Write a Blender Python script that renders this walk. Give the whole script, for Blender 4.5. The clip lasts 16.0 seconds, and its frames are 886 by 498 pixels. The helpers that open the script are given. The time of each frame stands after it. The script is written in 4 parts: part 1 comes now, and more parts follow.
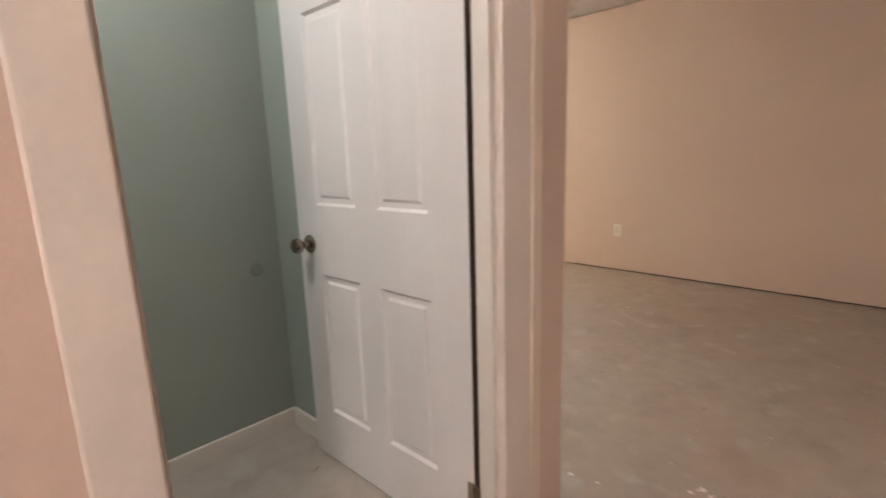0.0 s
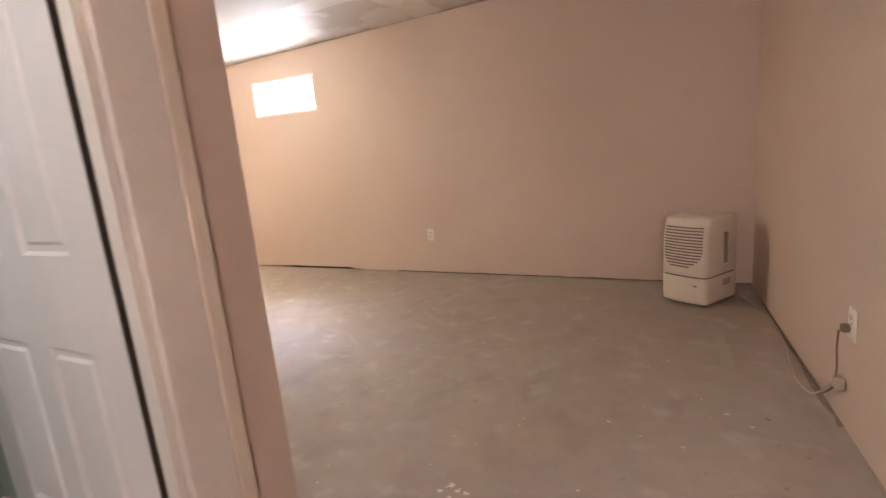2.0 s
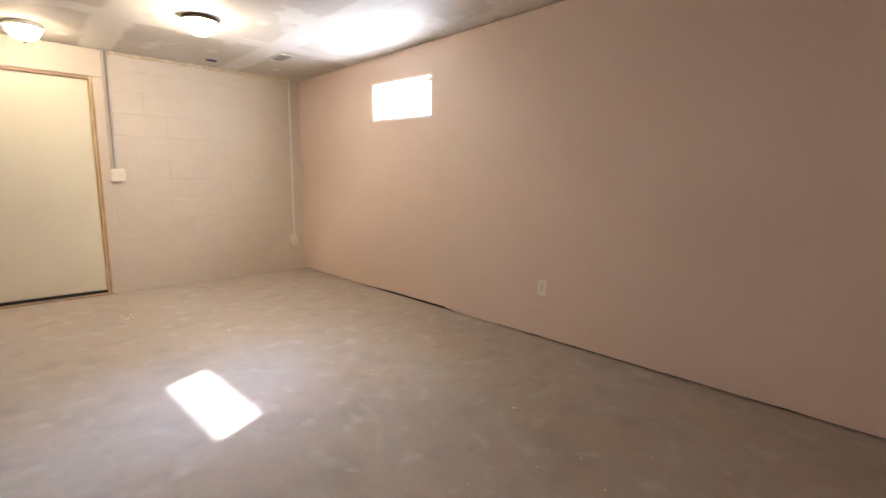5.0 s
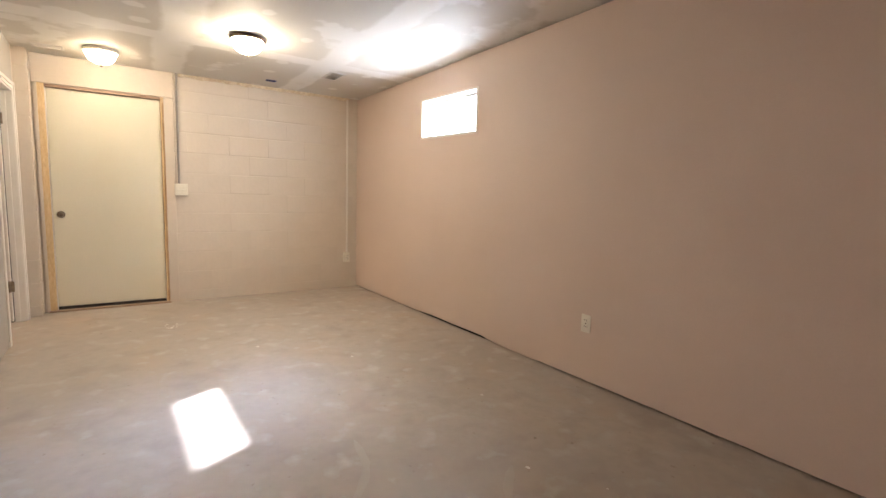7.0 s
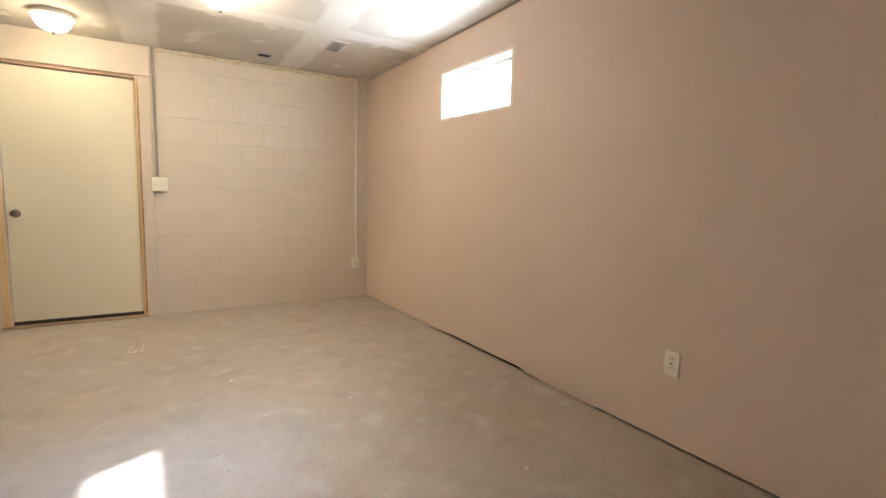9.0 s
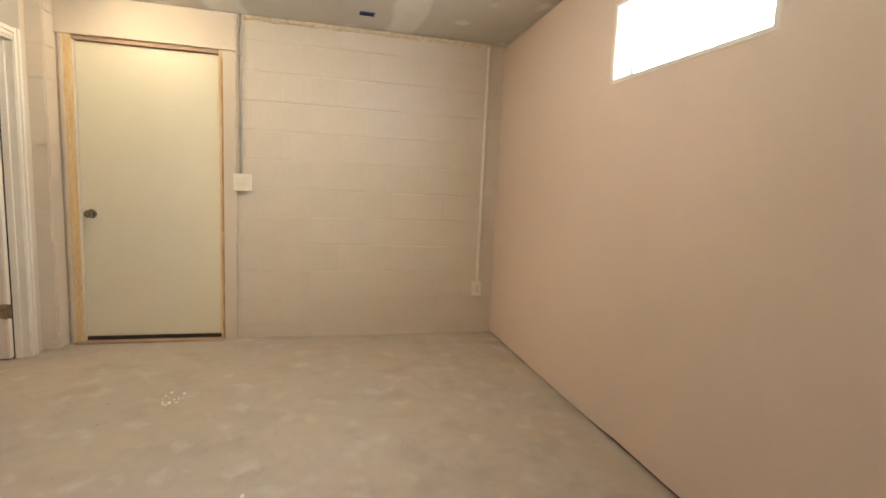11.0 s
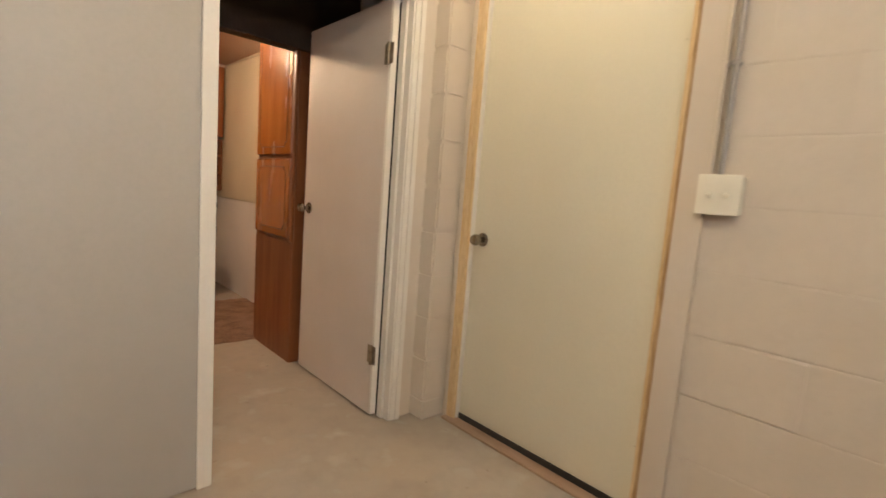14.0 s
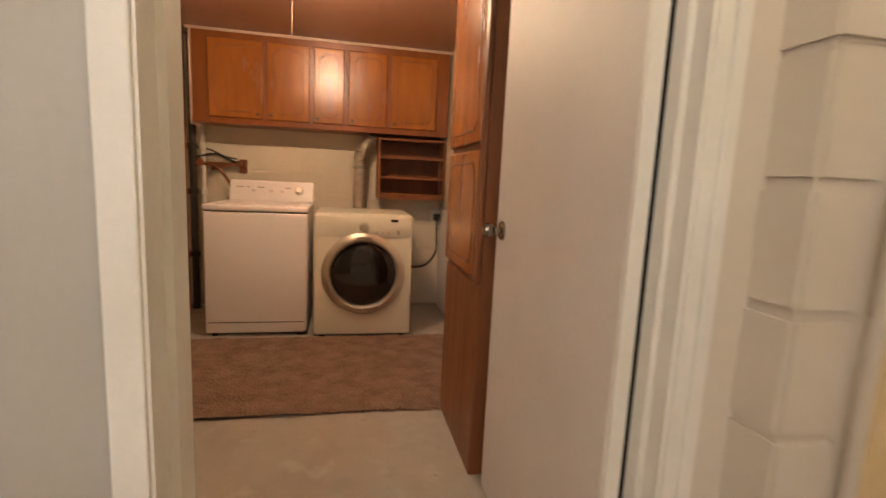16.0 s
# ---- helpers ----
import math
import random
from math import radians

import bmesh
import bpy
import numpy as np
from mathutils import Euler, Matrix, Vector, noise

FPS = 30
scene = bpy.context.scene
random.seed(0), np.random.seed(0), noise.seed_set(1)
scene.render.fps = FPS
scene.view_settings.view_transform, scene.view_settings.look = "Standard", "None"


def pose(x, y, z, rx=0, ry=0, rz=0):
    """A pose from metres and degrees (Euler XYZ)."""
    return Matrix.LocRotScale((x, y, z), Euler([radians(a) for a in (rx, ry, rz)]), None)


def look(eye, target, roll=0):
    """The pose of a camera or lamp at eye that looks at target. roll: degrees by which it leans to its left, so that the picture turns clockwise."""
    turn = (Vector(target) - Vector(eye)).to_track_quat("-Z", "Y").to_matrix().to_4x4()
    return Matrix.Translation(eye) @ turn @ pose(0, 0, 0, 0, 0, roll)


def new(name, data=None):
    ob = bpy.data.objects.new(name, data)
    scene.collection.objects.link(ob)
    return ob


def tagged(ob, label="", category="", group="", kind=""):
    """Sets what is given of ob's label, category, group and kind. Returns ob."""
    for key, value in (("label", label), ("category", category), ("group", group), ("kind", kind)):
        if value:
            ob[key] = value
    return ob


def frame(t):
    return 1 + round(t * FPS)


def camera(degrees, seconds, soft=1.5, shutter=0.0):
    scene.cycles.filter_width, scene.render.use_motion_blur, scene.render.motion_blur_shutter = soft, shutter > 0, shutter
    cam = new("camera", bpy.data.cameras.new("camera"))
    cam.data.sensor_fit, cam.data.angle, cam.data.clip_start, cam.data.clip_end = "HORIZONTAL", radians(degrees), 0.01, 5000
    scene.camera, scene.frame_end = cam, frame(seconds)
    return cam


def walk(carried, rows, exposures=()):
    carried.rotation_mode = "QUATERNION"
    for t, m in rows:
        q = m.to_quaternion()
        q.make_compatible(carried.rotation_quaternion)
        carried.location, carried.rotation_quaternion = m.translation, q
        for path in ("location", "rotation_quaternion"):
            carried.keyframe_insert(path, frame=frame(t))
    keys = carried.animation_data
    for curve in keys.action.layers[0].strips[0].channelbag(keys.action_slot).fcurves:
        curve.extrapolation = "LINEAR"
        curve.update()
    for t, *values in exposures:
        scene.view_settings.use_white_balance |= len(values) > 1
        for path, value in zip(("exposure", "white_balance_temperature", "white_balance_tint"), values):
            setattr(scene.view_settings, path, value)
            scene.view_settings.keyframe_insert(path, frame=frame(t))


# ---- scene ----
cam = camera(86.7, 16.0, shutter=0.5)
PATH = [
    (0, (5.537, -4.213, 1.104), (4.156, -2.818, 0.719), -1.9),
    (0.5, (5.656, -4.252, 1.075), (4.476, -2.678, 0.712), -2.4),
    (1, (5.726, -4.203, 1.088), (4.689, -2.527, 0.746), -3.0),
    (1.5, (5.79, -4.061, 1.117), (4.815, -2.346, 0.788), -4.2),
    (2, (5.887, -3.896, 1.102), (4.952, -2.17, 0.72), -5.2),
    (2.5, (5.858, -3.694, 1.104), (5.033, -1.918, 0.698), -4.9),
    (3, (5.841, -3.442, 1.103), (5.09, -1.626, 0.731), -3.2),
    (3.5, (5.767, -3.25, 1.09), (4.949, -1.457, 0.751), -1.7),
    (4, (5.76, -2.912, 1.133), (4.678, -1.258, 0.824), -1.0),
    (4.5, (5.729, -2.763, 1.135), (4.424, -1.277, 0.839), -0.7),
    (5, (5.585, -2.827, 1.162), (4.15, -1.466, 0.865), 0.5),
    (7.5, (5.573, -2.278, 1.14), (3.909, -1.187, 0.939), 1.4),
    (8, (5.349, -2.197, 1.098), (3.692, -1.092, 0.918), 1.2),
    (10.5, (4.106, -1.487, 1.118), (2.237, -0.823, 0.859), 2.0),
    (11, (3.69, -1.325, 1.146), (1.759, -0.859, 0.914), 2.5),
    (11.5, (3.343, -1.168, 1.136), (1.366, -0.936, 0.936), 2.8),
    (12, (3.058, -1.231, 1.163), (1.07, -1.144, 0.964), 3.5),
    (12.5, (2.554, -1.275, 1.234), (0.615, -1.702, 0.987), 4.5),
    (13, (2.126, -1.354, 1.101), (0.415, -2.37, 0.897), 4.0),
    (13.5, (1.89, -1.394, 1.14), (0.337, -2.628, 0.885), 4.3),
    (14, (1.603, -1.469, 1.116), (0.244, -2.916, 0.873), 4.4),
    (14.5, (1.36, -1.623, 1.113), (0.221, -3.24, 0.824), 3.8),
    (15, (1.145, -1.905, 1.112), (0.231, -3.652, 0.774), 2.5),
    (15.5, (0.944, -2.23, 1.101), (0.278, -4.09, 0.789), 2.6),
    (16, (0.835, -2.496, 1.113), (0.43, -4.435, 0.831), 2.7),
]
walk(cam, [(t, look(eye, target, roll)) for t, eye, target, roll in PATH],
     exposures=((0, 3.07, 6480, 12), (1, 3.13, 6480, 14), (2.5, 2.99, 6400, 17), (3.5, 2.87, 6320, 16), (4, 2.79, 6300, 15), (5, 2.66, 6200, 13), (8, 2.58, 6300, 10), (10.5, 2.42, 6420, 5), (12, 2.34, 6480, 5), (13, 2.18, 6540, 8), (15, 2.15, 6580, 8), (16, 2.20, 6550, 9)))

# ---- world, sun, daylight, exposure ----
SUN = Vector((-0.56, 1.16, 1.0))
world = bpy.data.worlds.new("sky")
scene.world = world
world.use_nodes = True
sky = world.node_tree.nodes.new("ShaderNodeTexSky")
sky.sky_type, sky.sun_disc = "NISHITA", False
sky.sun_elevation = math.atan2(SUN.z, math.hypot(SUN.x, SUN.y))
sky.sun_rotation = math.atan2(SUN.x, SUN.y)
world.node_tree.nodes["Background"].inputs[1].default_value = 0.12
world.node_tree.links.new(sky.outputs[0], world.node_tree.nodes["Background"].inputs[0])

sun = new("sun", bpy.data.lights.new("sun", "SUN"))
sun.data.energy, sun.data.angle, sun.data.color = 5.0, radians(1.1), (0.97, 0.96, 1.0)
sun.matrix_world = look(SUN * 20, (0, 0, 0))

daylight = new("window_daylight", bpy.data.lights.new("window_daylight", "AREA"))
daylight.data.shape, daylight.data.size, daylight.data.size_y = "RECTANGLE", 0.85, 0.345
daylight.data.energy, daylight.data.color = 4.2, (0.86, 0.93, 1.0)
daylight.matrix_world = look((2.003, 0.118, 1.888), (2.003, -1.0, 1.888))

# added area lamp: imitates hazy sky glow round the sun through the same window
haze = new("window_haze_lamp", bpy.data.lights.new("window_haze_lamp", "AREA"))
haze.data.shape, haze.data.size, haze.data.size_y = "RECTANGLE", 0.78, 0.26
haze.data.energy, haze.data.color, haze.data.spread = 0.75, (0.52, 0.68, 1.0), radians(30)
haze.matrix_world = look(Vector((2.003, 0.10, 1.888)), Vector((2.003, 0.10, 1.888)) - SUN)

# ---- materials ----


def ramp_mix(nt, fac, a, b):
    mix = nt.nodes.new("ShaderNodeMix")
    mix.data_type = "RGBA"
    for socket, value in ((mix.inputs[0], fac), (mix.inputs[6], a), (mix.inputs[7], b)):
        if isinstance(value, bpy.types.NodeSocket):
            nt.links.new(value, socket)
        else:
            socket.default_value = (*value, 1) if isinstance(value, tuple) else value
    return mix.outputs[2]


def noise_fac(nt, coord, scale, low=0.35, high=0.65, detail=4.0, stretch=(1, 1, 1)):
    mp = nt.nodes.new("ShaderNodeMapping")
    mp.inputs["Scale"].default_value = stretch
    nt.links.new(coord, mp.inputs[0])
    n = nt.nodes.new("ShaderNodeTexNoise")
    n.inputs["Scale"].default_value, n.inputs["Detail"].default_value = scale, detail
    nt.links.new(mp.outputs[0], n.inputs["Vector"])
    mr = nt.nodes.new("ShaderNodeMapRange")
    mr.inputs[1].default_value, mr.inputs[2].default_value = low, high
    nt.links.new(n.outputs[0], mr.inputs[0])
    return mr.outputs[0]


def surface(name, base, second=None, rough=0.6, coarse=1.5, fine=60.0, bump=0.15, metal=0.0, third=None,
            stretch=(1, 1, 1), bump_dist=0.002, spread=(0.35, 0.65), vary=0.0, rough2=None, coat=0.0):
    """A node material: base colour clouded by a second colour at a coarse scale and a third at a fine one, with fine relief."""
    m = bpy.data.materials.new(name)
    m.use_nodes = True
    nt = m.node_tree
    bsdf = nt.nodes["Principled BSDF"]
    geo = nt.nodes.new("ShaderNodeTexCoord")
    coord = geo.outputs["Object"]
    second = second or tuple(c * 0.88 for c in base)
    third = third or tuple(c * 0.93 for c in base)
    cloud = noise_fac(nt, coord, coarse, *spread, stretch=stretch)
    grain = noise_fac(nt, coord, fine, 0.4, 0.7, stretch=stretch)
    col = ramp_mix(nt, cloud, base, second)
    half = nt.nodes.new("ShaderNodeMath")
    half.operation, half.inputs[1].default_value = "MULTIPLY", 0.5
    nt.links.new(grain, half.inputs[0])
    col = ramp_mix(nt, half.outputs[0], col, third)
    if vary:
        info = nt.nodes.new("ShaderNodeObjectInfo")
        hsv = nt.nodes.new("ShaderNodeHueSaturation")
        mr = nt.nodes.new("ShaderNodeMapRange")
        mr.inputs[3].default_value, mr.inputs[4].default_value = 1 - vary, 1 + vary
        nt.links.new(info.outputs["Random"], mr.inputs[0])
        nt.links.new(mr.outputs[0], hsv.inputs["Value"])
        nt.links.new(col, hsv.inputs["Color"])
        col = hsv.outputs[0]
    nt.links.new(col, bsdf.inputs["Base Color"])
    rg = nt.nodes.new("ShaderNodeMapRange")
    rg.inputs[3].default_value, rg.inputs[4].default_value = rough, rough2 if rough2 is not None else min(1, rough * 1.15)
    nt.links.new(cloud, rg.inputs[0])
    nt.links.new(rg.outputs[0], bsdf.inputs["Roughness"])
    bsdf.inputs["Metallic"].default_value = metal
    bsdf.inputs["Coat Weight"].default_value = coat
    bp = nt.nodes.new("ShaderNodeBump")
    bp.inputs["Strength"].default_value, bp.inputs["Distance"].default_value = bump, bump_dist
    nt.links.new(grain, bp.inputs["Height"])
    nt.links.new(bp.outputs[0], bsdf.inputs["Normal"])
    return m


M = {}
M["pink"] = surface("tan_wall_paint", (0.655, 0.53, 0.456), (0.62, 0.497, 0.425), 0.55, 0.9, 90, 0.12)
M["block"] = surface("painted_block", (0.632, 0.557, 0.478), (0.592, 0.517, 0.438), 0.6, 1.6, 30, 0.12, bump_dist=0.003, vary=0.012)
M["white_wall"] = surface("grey_white_wall_paint", (0.43, 0.398, 0.362), (0.395, 0.36, 0.324), 0.5, 1.0, 60, 0.05)
M["green"] = surface("grey_green_paint", (0.33, 0.375, 0.335), (0.31, 0.35, 0.31), 0.5, 1.2, 80, 0.1)
M["trim"] = surface("white_trim_paint", (0.76, 0.72, 0.67), (0.72, 0.68, 0.62), 0.4, 6, 70, 0.15)
M["door_white"] = surface("white_door_paint", (0.74, 0.72, 0.72), (0.70, 0.68, 0.68), 0.35, 2, 40, 0.12, stretch=(3, 3, 0.4))
M["door_pink"] = surface("scuffed_pale_door_paint", (0.64, 0.585, 0.56), (0.60, 0.54, 0.51), 0.5, 2, 60, 0.12, rough2=0.62)
M["door_cream"] = surface("cream_door_paint", (0.70, 0.655, 0.535), (0.67, 0.625, 0.505), 0.38, 1.5, 70, 0.08)
M["pine"] = surface("raw_pine", (0.74, 0.57, 0.34), (0.64, 0.45, 0.23), 0.55, 5, 40, 0.3, stretch=(6, 6, 0.6), third=(0.45, 0.27, 0.12))
M["wood_edge"] = surface("bare_primed_wood", (0.76, 0.65, 0.53), (0.72, 0.66, 0.60), 0.5, 6, 50, 0.2, stretch=(5, 5, 0.3))
M["casing_wood"] = surface("thinly_primed_casing", (0.74, 0.675, 0.60), (0.70, 0.60, 0.48), 0.45, 7, 50, 0.2, stretch=(6, 6, 0.25))
M["split_wood"] = surface("torn_brown_wood", (0.34, 0.19, 0.085), (0.52, 0.35, 0.19), 0.7, 9, 60, 0.5, stretch=(6, 6, 0.8))
M["cabinet"] = surface("honey_stained_oak", (0.385, 0.137, 0.028), (0.27, 0.083, 0.016), 0.24, 4, 50, 0.15, stretch=(3, 3, 0.5), third=(0.34, 0.105, 0.021))
M["cabinet_frame"] = surface("reddish_stained_frame", (0.25, 0.072, 0.017), (0.19, 0.052, 0.012), 0.3, 4, 50, 0.15, stretch=(3, 3, 0.5))
M["cabinet_dark"] = surface("brown_plywood", (0.22, 0.075, 0.024), (0.16, 0.05, 0.016), 0.42, 4, 40, 0.15, stretch=(4, 4, 0.4))
M["groove"] = surface("dark_stain", (0.20, 0.065, 0.017), rough=0.5, coarse=10)
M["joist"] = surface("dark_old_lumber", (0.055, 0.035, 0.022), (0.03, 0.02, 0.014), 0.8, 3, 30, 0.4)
# near-black that stands in for shade in gaps; wall_outer_back wears it too
M["dark"] = surface("shade_black", (0.02, 0.017, 0.015), rough=0.9)
M["rubber"] = surface("black_rubber", (0.025, 0.022, 0.02), rough=0.6, coarse=12)
M["hinge"] = surface("tarnished_hinge_steel", (0.34, 0.28, 0.21), (0.20, 0.155, 0.11), 0.4, 25, 90, 0.2, metal=0.8)
M["nickel"] = surface("brushed_nickel", (0.36, 0.32, 0.27), (0.27, 0.235, 0.19), 0.13, 12, 90, 0.05, metal=1.0)
M["bronze"] = surface("dark_bronze", (0.10, 0.065, 0.04), rough=0.35, coarse=15, metal=0.7)
M["plastic"] = surface("cream_plastic", (0.82, 0.78, 0.68), rough=0.4, coarse=8, bump=0.03)
M["dehum"] = surface("warm_white_plastic", (0.73, 0.66, 0.58), (0.69, 0.62, 0.54), 0.42, 5, 120, 0.06)
# dark colour that paints shade into slots, louvre gaps and seams
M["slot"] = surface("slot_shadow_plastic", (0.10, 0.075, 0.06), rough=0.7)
M["enamel"] = surface("white_enamel", (0.80, 0.745, 0.74), (0.77, 0.715, 0.71), 0.28, 3, 90, 0.02)
M["enamel_warm"] = surface("ivory_enamel", (0.78, 0.73, 0.62), (0.75, 0.70, 0.59), 0.28, 3, 90, 0.02)
M["chrome"] = surface("satin_silver", (0.66, 0.60, 0.52), (0.60, 0.54, 0.46), 0.28, 8, 90, 0.03, metal=0.85)
M["alu"] = surface("crinkled_aluminium", (0.62, 0.56, 0.50), (0.45, 0.40, 0.35), 0.3, 18, 70, 0.5, metal=0.9)
M["laundry_ceil"] = surface("brown_painted_panel", (0.40, 0.225, 0.16), (0.35, 0.19, 0.135), 0.28, 1.5, 60, 0.08)
M["panel_cream"] = surface("cream_panel_board", (0.58, 0.50, 0.38), (0.54, 0.46, 0.35), 0.5, 2, 70, 0.1)
M["laundry_block"] = surface("ivory_painted_block", (0.74, 0.66, 0.54), (0.68, 0.59, 0.47), 0.6, 2.5, 30, 0.12, bump_dist=0.003, vary=0.03)
M["carpet"] = surface("matted_brown_carpet", (0.35, 0.215, 0.15), (0.21, 0.12, 0.08), 0.95, 9, 75, 1.0, third=(0.45, 0.29, 0.20), bump_dist=0.012)
M["hall_carpet"] = surface("dark_brown_carpet", (0.17, 0.10, 0.07), (0.09, 0.055, 0.04), 0.95, 30, 200, 0.9, bump_dist=0.006)
M["copper"] = surface("rusty_orange_metal", (0.30, 0.10, 0.04), (0.16, 0.055, 0.025), 0.55, 12, 60, 0.3, metal=0.2)
M["pipe_dark"] = surface("blackened_pipe", (0.05, 0.04, 0.035), rough=0.5, coarse=10, metal=0.5)
M["foam"] = surface("cream_spray_foam", (0.80, 0.71, 0.56), (0.62, 0.50, 0.34), 0.8, 25, 80, 0.8, bump_dist=0.006)
M["blue"] = surface("blue_plastic_box", (0.02, 0.05, 0.22), rough=0.4)
M["vent"] = surface("white_vent_metal", (0.66, 0.64, 0.62), rough=0.4)
M["grey"] = surface("grey_metal", (0.36, 0.33, 0.30), rough=0.4, metal=0.4)
M["outside"] = surface("pale_gravel", (0.45, 0.43, 0.40), (0.36, 0.34, 0.31), 0.9, 3, 40, 0.6)
M["wire"] = surface("white_cord", (0.50, 0.42, 0.34), rough=0.5)
M["block_patch"] = surface("patched_block_paint", (0.63, 0.56, 0.495), (0.60, 0.53, 0.465), 0.6, 1.6, 30, 0.12, bump_dist=0.003)
M["streak"] = surface("pale_trowel_streak", (0.40, 0.36, 0.31), (0.385, 0.345, 0.295), 0.5, 5, 20, 0.06)
M["smudge"] = surface("green_wall_smudge", (0.28, 0.315, 0.283), rough=0.6)
M["panel_pink"] = surface("pinkish_trim_paint", (0.58, 0.42, 0.35), rough=0.45, coarse=8)
M["sill_wood"] = surface("worn_brown_sill", (0.40, 0.28, 0.20), (0.28, 0.18, 0.12), 0.6, 8, 40, 0.3, stretch=(1, 0.3, 1))
M["brown_cord"] = surface("brown_rubber_cord", (0.23, 0.165, 0.12), rough=0.55, coarse=12)
M["grime_gap"] = surface("dark_grime_and_gap_shade", (0.24, 0.185, 0.145), (0.31, 0.25, 0.20), 0.85, 14, 60, 0.4)
M["white_spot"] = surface("white_paint_drip", (0.75, 0.72, 0.68), rough=0.6, coarse=20)


def concrete():
    """Trowelled grey-green slab with tan clouds, swirls and a worn sealer."""
    m = surface("concrete_slab", (0.375, 0.326, 0.281), (0.432, 0.379, 0.328), 0.56, 0.8, 14, 0.06, third=(0.338, 0.305, 0.263), rough2=0.72, bump_dist=0.003)
    nt = m.node_tree
    bsdf = nt.nodes["Principled BSDF"]
    old = bsdf.inputs["Base Color"].links[0].from_socket
    coord = [n for n in nt.nodes if n.type == "TEX_COORD"][0].outputs["Object"]
    tan = noise_fac(nt, coord, 1.7, 0.5, 0.75, 6, (1, 1.6, 1))
    col = ramp_mix(nt, tan, old, (0.422, 0.347, 0.277))
    swirl = noise_fac(nt, coord, 4.4, 0.52, 0.74, 10, (1.1, 0.9, 1))
    half = nt.nodes.new("ShaderNodeMath")
    half.operation, half.inputs[1].default_value = "MULTIPLY", 0.45
    nt.links.new(swirl, half.inputs[0])
    col = ramp_mix(nt, half.outputs[0], col, (0.277, 0.237, 0.202))
    pale = noise_fac(nt, coord, 7.0, 0.56, 0.78, 11)
    col = ramp_mix(nt, pale, col, (0.487, 0.469, 0.432))
    flecks = noise_fac(nt, coord, 22.0, 0.68, 0.78, 6)
    col = ramp_mix(nt, flecks, col, (0.206, 0.169, 0.141))
    nt.links.new(col, bsdf.inputs["Base Color"])
    return m


def drywall_ceiling():
    """Bare grey drywall with white joint compound along the seams and over the screws."""
    m = surface("mudded_drywall", (0.61, 0.58, 0.535), (0.57, 0.54, 0.495), 0.6, 1.2, 50, 0.15)
    nt = m.node_tree
    bsdf = nt.nodes["Principled BSDF"]
    old = bsdf.inputs["Base Color"].links[0].from_socket
    coord = [n for n in nt.nodes if n.type == "TEX_COORD"][0].outputs["Object"]
    warp = nt.nodes.new("ShaderNodeTexNoise")
    warp.inputs["Scale"].default_value, warp.inputs["Detail"].default_value = 2.2, 5
    nt.links.new(coord, warp.inputs["Vector"])
    mixv = nt.nodes.new("ShaderNodeVectorMath")
    mixv.operation = "MULTIPLY_ADD"
    nt.links.new(warp.outputs["Color"], mixv.inputs[0])
    mixv.inputs[1].default_value = (0.18, 0.18, 0)
    nt.links.new(coord, mixv.inputs[2])
    sep = nt.nodes.new("ShaderNodeSeparateXYZ")
    nt.links.new(mixv.outputs[0], sep.inputs[0])

    def band(socket, centre, width):
        a = nt.nodes.new("ShaderNodeMath")
        a.operation, a.inputs[1].default_value = "SUBTRACT", centre
        nt.links.new(socket, a.inputs[0])
        b = nt.nodes.new("ShaderNodeMath")
        b.operation = "ABSOLUTE"
        nt.links.new(a.outputs[0], b.inputs[0])
        c = nt.nodes.new("ShaderNodeMapRange")
        c.inputs[1].default_value, c.inputs[2].default_value = width, width * 0.75
        nt.links.new(b.outputs[0], c.inputs[0])
        return c.outputs[0]

    col = old
    for socket, centre, width in ((sep.outputs[1], -0.75, 0.13), (sep.outputs[1], -1.95, 0.15), (sep.outputs[1], -3.2, 0.14),
                                  (sep.outputs[0], 3.95, 0.16), (sep.outputs[0], 1.35, 0.12)):
        col = ramp_mix(nt, band(socket, centre, width), col, (0.76, 0.74, 0.71))
    vor = nt.nodes.new("ShaderNodeTexVoronoi")
    vor.inputs["Scale"].default_value, vor.inputs["Randomness"].default_value = 2.6, 0.35
    nt.links.new(mixv.outputs[0], vor.inputs["Vector"])
    dots = nt.nodes.new("ShaderNodeMapRange")
    dots.inputs[1].default_value, dots.inputs[2].default_value = 0.17, 0.12
    nt.links.new(vor.outputs["Distance"], dots.inputs[0])
    col = ramp_mix(nt, dots.outputs[0], col, (0.72, 0.70, 0.66))
    patch = noise_fac(nt, coord, 1.6, 0.58, 0.62, 6)
    col = ramp_mix(nt, patch, col, (0.73, 0.71, 0.68))
    nt.links.new(col, bsdf.inputs["Base Color"])
    return m


def glowing(name, color, strength):
    m = bpy.data.materials.new(name)
    m.use_nodes = True
    b = m.node_tree.nodes["Principled BSDF"]
    b.inputs["Base Color"].default_value = (0.85, 0.82, 0.76, 1)
    b.inputs["Roughness"].default_value = 0.35
    b.inputs["Emission Color"].default_value = (*color, 1)
    b.inputs["Emission Strength"].default_value = strength
    return m


def clear_glass(name, rough=0.0, tint=(1, 1, 1)):
    m = bpy.data.materials.new(name)
    m.use_nodes = True
    b = m.node_tree.nodes["Principled BSDF"]
    b.inputs["Base Color"].default_value = (*tint, 1)
    b.inputs["Roughness"].default_value = rough
    b.inputs["Transmission Weight"].default_value = 1.0
    b.inputs["IOR"].default_value = 1.45
    return m


